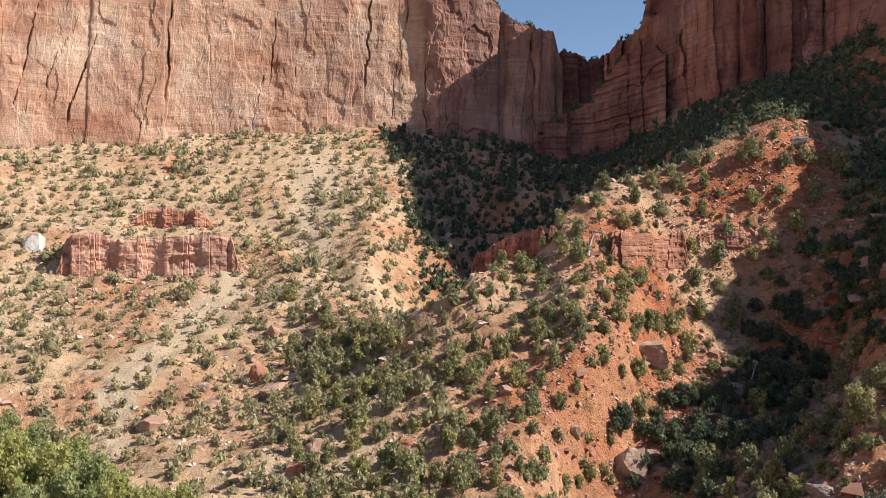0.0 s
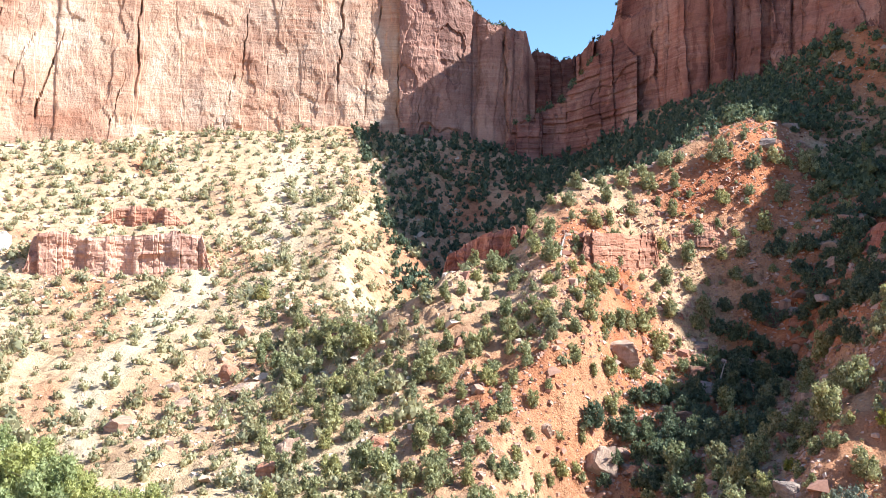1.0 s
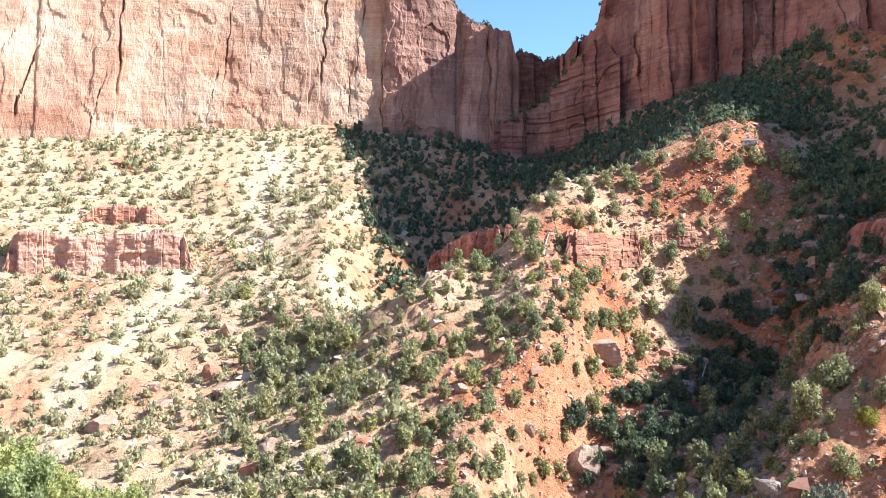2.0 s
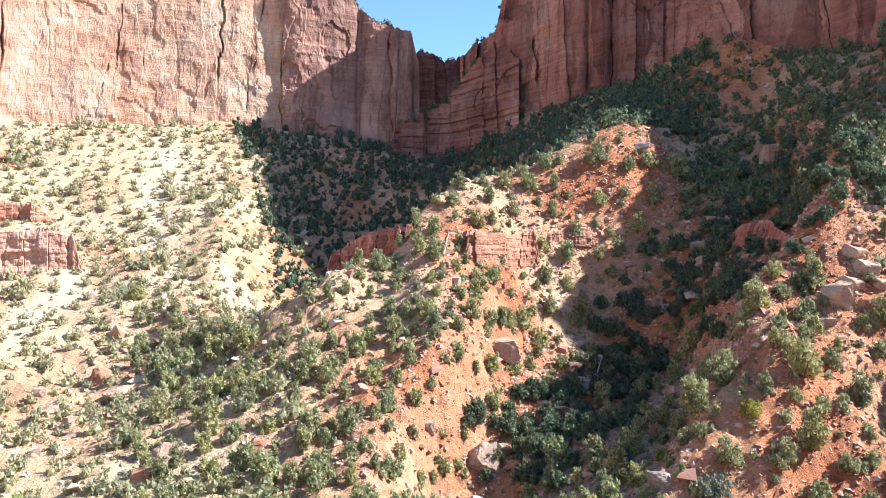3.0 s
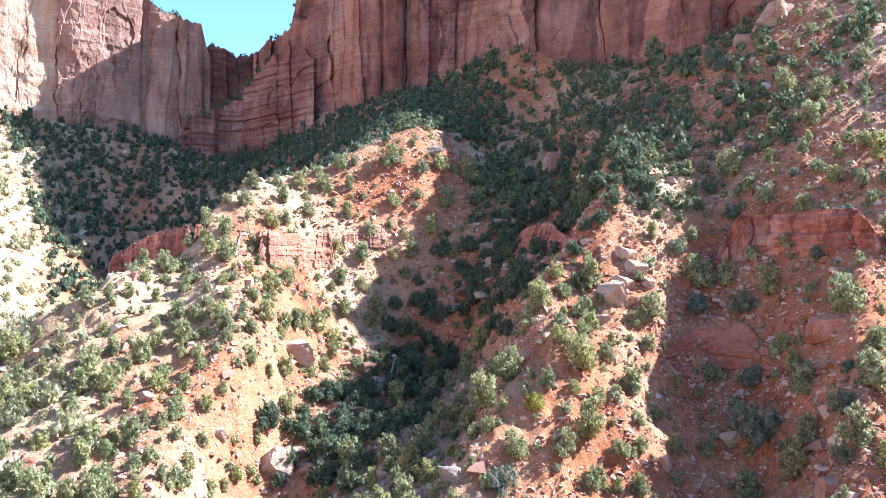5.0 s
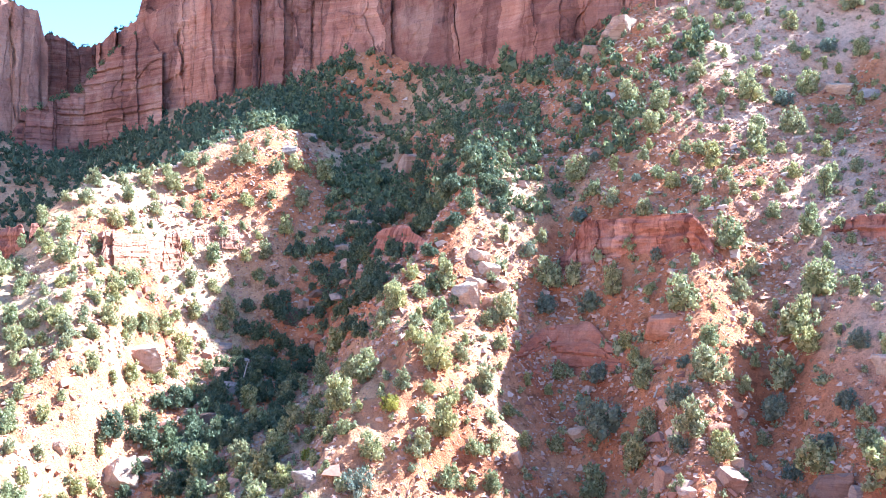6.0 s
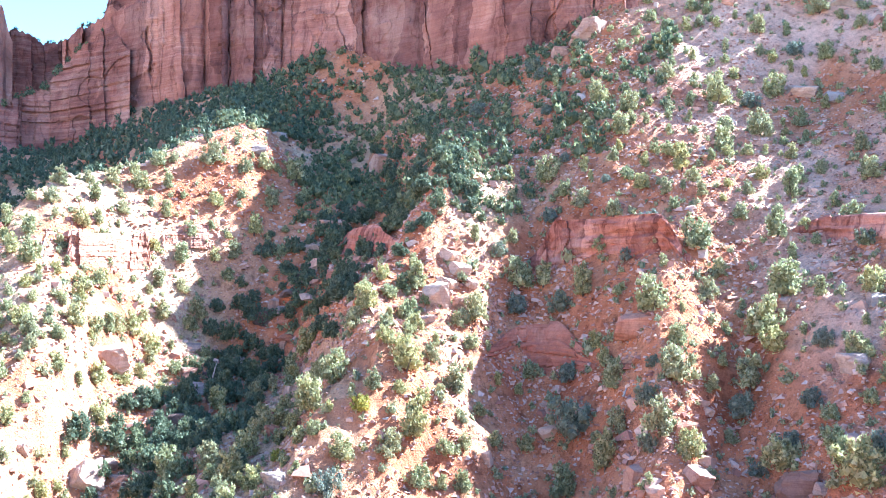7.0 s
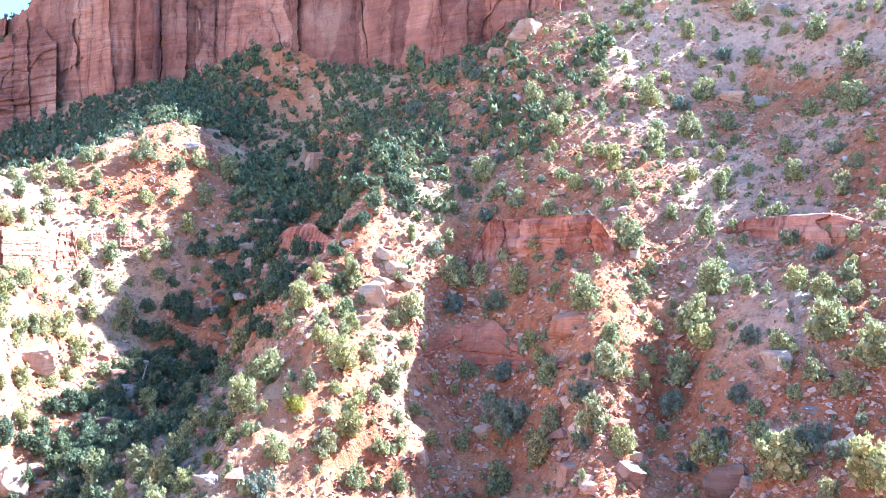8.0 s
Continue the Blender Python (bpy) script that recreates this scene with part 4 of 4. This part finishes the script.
for k in range(2):
    KINDS["c", k] = [tree_kind("cottonwood_tree", "tree", "bright green leafy tree beside the wash", BRIGHT, 97 + k, 1.0, 0.9, 34, 6000, 0.026), False]
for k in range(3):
    KINDS["g", k] = [tree_kind("gully_oak", "shrub", "dense oak bush in the gully, leaf colour darkened for shade", SHADE_WOODS, 110 + k, 1.0, 1.05, 13 + k, 900, 0.06), False]
COUNT = {"j": 6, "d": 3, "p": 2, "s": 2, "y": 1, "c": 2}


def scatter(rng, count, b_range, d_range):
    """Bearings and distances spread evenly over a sector of ground."""
    b = rng.uniform(b_range[0], b_range[1], count)
    d = np.sqrt(rng.uniform(d_range[0] ** 2, d_range[1] ** 2, count))
    return b, d


def thin(x, y, gap):
    """Which places are kept so that none stand closer than gap."""
    keep, cells = np.zeros(len(x), dtype=bool), {}
    for i in range(len(x)):
        c = (int(x[i] // gap), int(y[i] // gap))
        near = [j for p in (-1, 0, 1) for q in (-1, 0, 1) for j in cells.get((c[0] + p, c[1] + q), ())]
        if all((x[i] - x[j]) ** 2 + (y[i] - y[j]) ** 2 > gap * gap for j in near):
            keep[i] = True
            cells.setdefault(c, []).append(i)
    return keep


def far_scrub(name, label, mat, seed, count, b_range, d_range, gap, height, leaves, size, lobes=4, clump=0.0, rule=None):
    """Scrub too plentiful to count: one mesh of leaf sprays."""
    rng = np.random.default_rng(seed)
    b, d = scatter(rng, count, b_range, d_range)
    base = np.interp(b, BASE[0], BASE[1][:, 0])
    ok = d < base - 2
    x, y = np.sin(np.radians(b)) * d, np.cos(np.radians(b)) * d
    rise = np.degrees(np.arctan2(land(b, d), d))
    ok &= sand_chute(b, rise, x, y) < rng.uniform(0.2, 1.4, count)
    if clump:
        ok &= fbm(x / 22, y / 22, None, seed, 3) > rng.normal(size=count) * 0.35 + clump
    if rule is not None:
        ok &= rule(b, d)
    b, d, x, y = b[ok], d[ok], x[ok], y[ok]
    k = thin(x, y, gap)
    b, d, x, y = b[k], d[k], x[k], y[k]
    z = land(b, d) + EYE
    forms = []
    for i in range(6):
        forms.append(leaf_cloud(rng, crown_lobes(rng, 1.0, 0.95 + 0.5 * rng.random(), lobes), leaves, size, 0.8 if lobes > 2 else 0.0)[0])
    out = []
    turn, scale = rng.uniform(0, 6.28, len(x)), height * np.exp(rng.normal(size=len(x)) * 0.33)
    for i in range(len(x)):
        v = forms[i % 6] * scale[i]
        c, s = math.cos(turn[i]), math.sin(turn[i])
        out.append(np.stack([v[:, 0] * c - v[:, 1] * s + x[i], v[:, 0] * s + v[:, 1] * c + y[i], v[:, 2] + z[i] - 0.1 * scale[i]], -1))
    v = np.concatenate(out)
    return tagged(new(name, mesh_from(name, v, np.arange(len(v)).reshape(-1, 3), mat)), label, "shrubs", kind="stuff")


far_scrub("hillside_scrub", "olive scrub bushes on the sunlit talus", TALUS_SCRUB, 1, 9000, (-31, 1), (100, 305), 3.6, 2.1, 90, 0.12, 4)
far_scrub("hillside_brush", "small dry brush between the scrub", DRY, 4, 7000, (-31, 1), (120, 305), 2.6, 0.8, 44, 0.2, 2)
# the darkened leaf colour stops along the edge of the valley's shade
far_scrub("valley_woods", "dense scrub in the shaded valley, leaf colour darkened for shade", SHADE_WOODS, 2, 40000, (-5, 27), (150, 320), 2.6, 2.6, 56, 0.16, 3, rule=lambda b, d: (d > np.interp(b, CREST[0], CREST[1][:, 0]) + 6 + 6 * smooth(12, 17, b)) & ((b > 0) | (d > 175)) & (b > -4.0 + 0.031 * (306 - d)))
far_scrub("slope_woods", "bushes on the shaded upper slope, leaf colour darkened for shade", SHADE_WOODS, 6, 24000, (20, 49), (150, 268), 2.6, 2.6, 100, 0.1, 5, rule=lambda b, d: (d > np.interp(b, CREST[0], CREST[1][:, 0]) - 22 + 30 * smooth(37, 42, b)) & ((b > 25) | (d > np.interp(b, CREST[0], CREST[1][:, 0]) + 12)) & (fbm(np.sin(np.radians(b)) * d / 9, np.cos(np.radians(b)) * d / 9, None, 19, 2) > -0.85 + 0.95 * smooth(38, 49, b)))
far_scrub("slope_scrub", "olive and green scrub on the stony slope", OLIVE, 3, 11000, (-12, 70), (86, 212), 2.4, 1.2, 60, 0.13, 3, rule=lambda b, d: (b > 36) | (d < np.interp(b, CREST[0], CREST[1][:, 0]) + 8))
far_scrub("dry_brush", "dry pale brush and grass tufts on stony soil", DRY, 5, 8000, (-12, 70), (78, 212), 2.1, 0.5, 34, 0.2, 1)

taken_x, taken_y = [], []


def keep_place(x, y, gap):
    """True, and noted, if nothing planted stands within gap."""
    if taken_x and np.min((np.array(taken_x) - x) ** 2 + (np.array(taken_y) - y) ** 2) < gap * gap:
        return False
    taken_x.append(x)
    taken_y.append(y)
    return True


def grove(rows, rng):
    """Trees by bearing, rise of the base, height as seen and kind."""
    for b, rise, tall, kind in rows:
        x, y, z, d = on_land(b, rise)
        keep_place(x, y, 0.0)
        plant((kind, int(rng.integers(COUNT[kind]))), x, y, z - 0.2, min(5.8, tall * d / 1537.0 * 1.15), float(rng.uniform(0, 360)))


rng_t = np.random.default_rng(7)
for rows in (SHADE_SLOPE_TREES, LOWER_RIGHT_TREES, LEDGE_TREES, UPPER_RIGHT_TREES, RIB_TREES, RIB_FOOT_TREES, HILL_TREES, HILL_FOOT_TREES):
    grove(rows, rng_t)
for b, rise, tall in ((-28.0, -13.0, 10.0), (-26.2, -14.0, 10.0), (-24.2, -14.5, 9.5), (-22.3, -15.2, 8.5), (-20.3, -15.8, 7.0), (-18.3, -16.2, 6.0), (-27.0, -11.5, 8.0), (-25.0, -12.3, 7.5), (-23.0, -13.0, 7.0), (-21.2, -14.2, 6.0), (-16.5, -16.4, 5.0), (-25.5, -16.5, 8.0), (-28.5, -16.0, 8.0)):
    x, y, z, d = on_land(b, rise)
    plant(("c", int(rng_t.integers(2))), x, y, z - 0.3, tall, float(rng_t.uniform(0, 360)))
# dense bushes, leaves coloured darker for shade, down the gully, and open trees high on the stony slope
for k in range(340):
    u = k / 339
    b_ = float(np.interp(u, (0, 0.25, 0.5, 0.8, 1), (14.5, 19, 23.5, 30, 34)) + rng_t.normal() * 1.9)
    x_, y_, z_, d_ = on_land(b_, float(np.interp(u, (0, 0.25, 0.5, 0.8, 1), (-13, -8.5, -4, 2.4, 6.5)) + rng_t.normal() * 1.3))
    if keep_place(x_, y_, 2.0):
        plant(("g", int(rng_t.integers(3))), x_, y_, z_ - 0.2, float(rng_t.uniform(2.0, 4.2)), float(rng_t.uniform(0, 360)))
for k in range(330):
    x_, y_, z_, d_ = on_land(float(rng_t.uniform(36, 67)), float(rng_t.uniform(-14, 17)))
    if keep_place(x_, y_, 3.4):
        kind = "jjpdps"[int(rng_t.integers(6))]
        plant((kind, int(rng_t.integers(COUNT[kind]))), x_, y_, z_ - 0.2, float(rng_t.uniform(1.4, 3.6)), float(rng_t.uniform(0, 360)))
for k in range(150):
    x_, y_, z_, d_ = on_land(float(rng_t.uniform(43, 57)), float(rng_t.uniform(4, 17)))
    if keep_place(x_, y_, 2.6):
        kind = "jddpp"[int(rng_t.integers(5))]
        plant((kind, int(rng_t.integers(COUNT[kind]))), x_, y_, z_ - 0.2, float(rng_t.uniform(1.6, 3.6)), float(rng_t.uniform(0, 360)))
for k in range(110):
    x_, y_, z_, d_ = on_land(float(rng_t.uniform(22, 37)), float(rng_t.uniform(-15, 0)))
    if keep_place(x_, y_, 2.8):
        kind = "jjdpdp"[int(rng_t.integers(6))]
        plant((kind, int(rng_t.integers(COUNT[kind]))), x_, y_, z_ - 0.2, float(rng_t.uniform(1.5, 3.4)), float(rng_t.uniform(0, 360)))
for k in range(130):
    x_, y_, z_, d_ = on_land(float(rng_t.uniform(19, 31)), float(rng_t.uniform(-5, 10)))
    if keep_place(x_, y_, 2.6):
        kind = "ddjpg"[int(rng_t.integers(5))]
        plant((kind, int(rng_t.integers(3 if kind == "g" else COUNT[kind]))), x_, y_, z_ - 0.2, float(rng_t.uniform(1.3, 3.0)), float(rng_t.uniform(0, 360)))
for k in range(200):
    x_, y_, z_, d_ = on_land(float(rng_t.uniform(3, 17)), float(rng_t.uniform(-15.5, 0)))
    if keep_place(x_, y_, 2.5):
        kind = "jjjddp"[int(rng_t.integers(6))]
        plant((kind, int(rng_t.integers(COUNT[kind]))), x_, y_, z_ - 0.2, float(rng_t.uniform(1.5, 3.6)), float(rng_t.uniform(0, 360)))
tb, td = scatter(rng_t, 5000, (-10, 27), (96, 190))
planted = 0
for b_, d_ in zip(tb, td):
    x_, y_ = math.sin(radians(b_)) * d_, math.cos(radians(b_)) * d_
    if planted < 190 and d_ < np.interp(b_, CREST[0], CREST[1][:, 0]) and rng_t.random() < min((b_ + 12) / 15, 1.0 if d_ < 150 else 0.3) and keep_place(x_, y_, 3.0):
        planted += 1
        kind = "jjddpp"[int(rng_t.integers(6))]
        plant((kind, int(rng_t.integers(COUNT[kind]))), x_, y_, float(land(np.array([b_]), np.array([d_]))[0]) + EYE - 0.2, float(rng_t.uniform(1.8, 4.4)), float(rng_t.uniform(0, 360)))


# ---- boulders and stones ----
def boulder_mesh(name, seed, mat, cuts=9, boxy=True):
    """A jointed block: a round stone cut flat on many sides, with worn edges and a rough skin."""
    rng = np.random.default_rng(seed)
    bm = bmesh.new()
    bmesh.ops.create_icosphere(bm, subdivisions=4, radius=1.0)
    turn = Euler((rng.uniform(-0.4, 0.4), rng.uniform(-0.4, 0.4), rng.uniform(0, 3))).to_matrix()
    planes = [np.array(turn @ Vector(a)) for a in ((1, 0, 0), (-1, 0, 0), (0, 1, 0), (0, -1, 0), (0, 0, 1))]
    depth = list(rng.uniform(0.4, 0.7, 5) if boxy else np.full(5, 0.9))
    for k in range(cuts):
        a = rng.normal(size=3)
        planes.append(a / np.linalg.norm(a))
        depth.append(rng.uniform(0.48, 0.76))
    for v in bm.verts:
        p = np.array(v.co)
        for nrm, k in zip(planes, depth):
            over = p @ nrm - k
            if over > 0:
                p = p - nrm * over
        q = Vector(p) * 1.55
        q *= 1 + 0.10 * noise.noise(q * 1.6 + Vector((seed, 0, 0))) + 0.06 * noise.noise(q * 4.1) + 0.035 * noise.noise(q * 9) + 0.035 * noise.noise(Vector((seed, q.x * 0.6, q.z * 8)))
        v.co = q
    me = bpy.data.meshes.new(name)
    bm.to_mesh(me)
    bm.free()
    me.materials.append(mat)
    return me


ROCK_LOOK = {"p": ("pale", BOULDER_PALE), "b": ("brown", BOULDER), "g": ("grey", BOULDER_GREY), "o": ("orange-red", LEDGE), "d": ("dark brown", BOULDER_DARK), "w": ("white", BOULDER_WHITE)}
ROCK_FORM = {(k, i): boulder_mesh("boulder", 7 * i + j * 31, ROCK_LOOK[k][1], 7 + 3 * i, True) for j, k in enumerate(ROCK_LOOK) for i in range(3)}


def boulders(rows, rng):
    """Boulders by bearing, rise of the middle, width and height as seen, and look."""
    for b, rise, wide, tall, lookup in rows:
        x, y, z, d = on_land(b, rise)
        w, h = 0.88 * wide * d / 1537.0, 0.88 * tall * d / 1537.0
        ob = new("boulder", ROCK_FORM[lookup, int(rng.integers(3))])
        ob.matrix_basis = pose(x, y, z + 0.02 * h, 0, 0, -b + float(rng.uniform(-25, 25))) @ Matrix.Diagonal((0.5 * w, 0.5 * (w + h) * 0.45, 0.52 * h, 1))
        tagged(ob, ROCK_LOOK[lookup][0] + " sandstone boulder lying on the slope", "boulder", "boulders on the slopes")


for rows in (RIGHT_ROCKS, RIB_ROCKS, UPPER_ROCKS, WASH_ROCKS, GULLY_ROCKS):
    boulders(rows, rng_t)


# broken slabs down the shaded gully bed
for k in range(46):
    u = (k + 0.5) / 46
    rows = [(float(np.interp(u, (0, 0.4, 0.7, 1), (15, 19, 23.5, 29.5)) + rng_t.normal() * 1.3), float(np.interp(u, (0, 0.4, 0.7, 1), (-13, -7.5, -3, 3)) + rng_t.normal() * 1.0),
             float(rng_t.uniform(18, 52)), float(rng_t.uniform(12, 28)), "bgdbo"[k % 5])]
    boulders(rows, rng_t)


def stones(name, label, mat, seed, count, b_range, d_range, size, clump, peaked=False):
    """Loose stones too many to count: one mesh of broken blocks."""
    rng = np.random.default_rng(seed)
    b, d = scatter(rng, count, b_range, d_range)
    base = np.interp(b, BASE[0], BASE[1][:, 0])
    x, y = np.sin(np.radians(b)) * d, np.cos(np.radians(b)) * d
    ok = (d < base) & (fbm(x / 12, y / 12, None, seed, 3) + rng.normal(size=count) * 0.4 > clump)
    b, d, x, y = b[ok], d[ok], x[ok], y[ok]
    z = land(b, d) + EYE
    cube = np.array([(i, j, k) for i in (-1, 1) for j in (-1, 1) for k in (-1, 1)], dtype=float) * 0.5
    quads = np.array([(0, 1, 3, 2), (4, 6, 7, 5), (0, 4, 5, 1), (2, 3, 7, 6), (0, 2, 6, 4), (1, 5, 7, 3)])
    n = len(x)
    if peaked:
        # small stones show a low broken peak above the soil
        cube = np.array([(-1, -1, -1), (1, -1, -1), (1, 1, -1), (-1, 1, -1), (0.3, -0.2, 1)]) * 0.55
        quads = np.array([(0, 1, 4), (1, 2, 4), (2, 3, 4), (3, 0, 4)])
    v = cube[None] * (1 + 0.36 * rng.normal(size=(n, len(cube), 3)).clip(-1, 1)) * np.where(cube[:, 2:] > 0, 0.72, 1.0)
    s = size * np.exp(rng.normal(size=(n, 1, 1)) * 0.55)
    v = v * s * np.array([1.3, 1.0, 0.7]) * (0.7 + 0.6 * rng.random((n, 1, 3)))
    a = rng.uniform(0, 6.28, (n, 1))
    tip = rng.normal(size=(n, 1)) * 0.5
    v = np.stack([v[..., 0] * np.cos(tip) - v[..., 2] * np.sin(tip), v[..., 1], v[..., 0] * np.sin(tip) + v[..., 2] * np.cos(tip)], -1)
    w = np.stack([v[..., 0] * np.cos(a) - v[..., 1] * np.sin(a) + x[:, None], v[..., 0] * np.sin(a) + v[..., 1] * np.cos(a) + y[:, None], v[..., 2] + z[:, None]], -1)
    f = (quads[None] + len(cube) * np.arange(n)[:, None, None]).reshape(-1, quads.shape[1])
    return tagged(new(name, mesh_from(name, w.reshape(-1, 3), f, mat)), label, "stones", kind="stuff")


stones("loose_stones", "broken pink and brown stones strewn over the slope", STONE, 31, 56000, (2, 68), (78, 215), 0.25, -0.1)
stones("loose_stones", "fallen sandstone blocks on the slopes", STONE, 32, 3600, (2, 68), (78, 205), 0.46, 0.15)
stones("gravel", "small broken red and pink stones covering the slope", STONE, 34, 56000, (14, 68), (80, 190), 0.23, -0.5, True)
stones("gravel", "small stones on the upper slope below the cliff", STONE, 35, 9000, (20, 48), (190, 262), 0.34, -0.6, True)
stones("talus_stones", "pale broken stones on the sunlit talus", TALUS_STONE, 33, 9000, (-31, 3), (110, 300), 0.42, 0.0)


# ---- trees along the rims ----
def rim_scrub(name, label, wall, b0, b1, step, tall, seed, back=1.5):
    """A broken line of bushes on a cliff's top edge."""
    rng = np.random.default_rng(seed)
    b, top = RIMS[wall]
    forms = [leaf_cloud(rng, crown_lobes(rng, 1.0, 0.8, 6), 110, 0.12)[0] for i in range(4)]
    out = []
    for q in np.arange(b0, b1, step):
        if rng.random() < 0.3:
            continue
        k = int(np.argmin(np.abs(b - q - rng.normal() * step * 0.4)))
        h = tall * math.exp(rng.normal() * 0.4)
        out.append(forms[int(rng.integers(4))] * h + top[k] * np.array([1 + back / 320, 1 + back / 320, 1]) - np.array([0, 0, 0.25 * h]))
    v = np.concatenate(out)
    return tagged(new(name, mesh_from(name, v, np.arange(len(v)).reshape(-1, 3), SHADE_WOODS)), label, "shrubs", kind="stuff")


rim_scrub("rim_bushes", "dark bushes along the cliff rim against the sky", "cliff_alcove", 3.2, 6.6, 0.22, 1.7, 201)
rim_scrub("rim_bushes", "dark bushes along the notch skyline", "cliff_notch", 7.6, 11.6, 0.25, 2.0, 202)
rim_scrub("rim_bushes", "dark bushes on the steep rim of the red cliff", "cliff_right", 11.4, 13.3, 0.2, 1.6, 203)
rim_scrub("ledge_bushes", "dark bushes on the ledges of the buttress", "cliff_buttress", 6.6, 13.5, 0.3, 2.2, 204, 0.0)


# ---- dead wood ----
def dead_log(label, b, rise, length, turn, tip, seed):
    """A bleached fallen trunk with broken limbs."""
    rng = np.random.default_rng(seed)
    x, y, z, d = on_land(b, rise)
    root = new("fallen_log")
    root.matrix_basis = pose(x, y, z + 0.25, 0, 90 - tip, turn)
    n = 9
    bend = rng.normal(size=2) * 0.06 * length
    path = [(bend[0] * math.sin(3 * k / n), bend[1] * math.sin(2.5 * k / n), length * k / (n - 1)) for k in range(n)]
    v, f = tube(path, [0.06 * length ** 0.6 * (1 - 0.75 * k / (n - 1)) + 0.02 for k in range(n)], 7)
    part("trunk", mesh_from("trunk", np.array(v), np.array(f), DEADWOOD, True), root)
    for k in range(4):
        a, h = rng.uniform(0, 6.28), length * rng.uniform(0.35, 0.9)
        r = length * rng.uniform(0.12, 0.25)
        v, f = tube([(0, 0, h), (math.cos(a) * r * 0.5, math.sin(a) * r * 0.5, h + 0.3 * r), (math.cos(a) * r, math.sin(a) * r, h + 0.8 * r)], [0.05, 0.035, 0.012], 5)
        part("branch", mesh_from("branch", np.array(v), np.array(f), DEADWOOD, True), root)
    return tagged(root, label, "log")


dead_log("pale dead log leaning beside a rock block", 9.6, 0.4, 9.0, 70, 30, 1)
dead_log("grey fallen dead branch on red scree", 46.0, -8.6, 4.0, 20, 50, 2)
dead_log("bleached fallen log among rocks on the rib", 30.8, -10.3, 5.0, 150, 10, 3)
dead_log("grey dead branches beside shrubs", 19.5, -7.5, 4.0, 40, 60, 4)
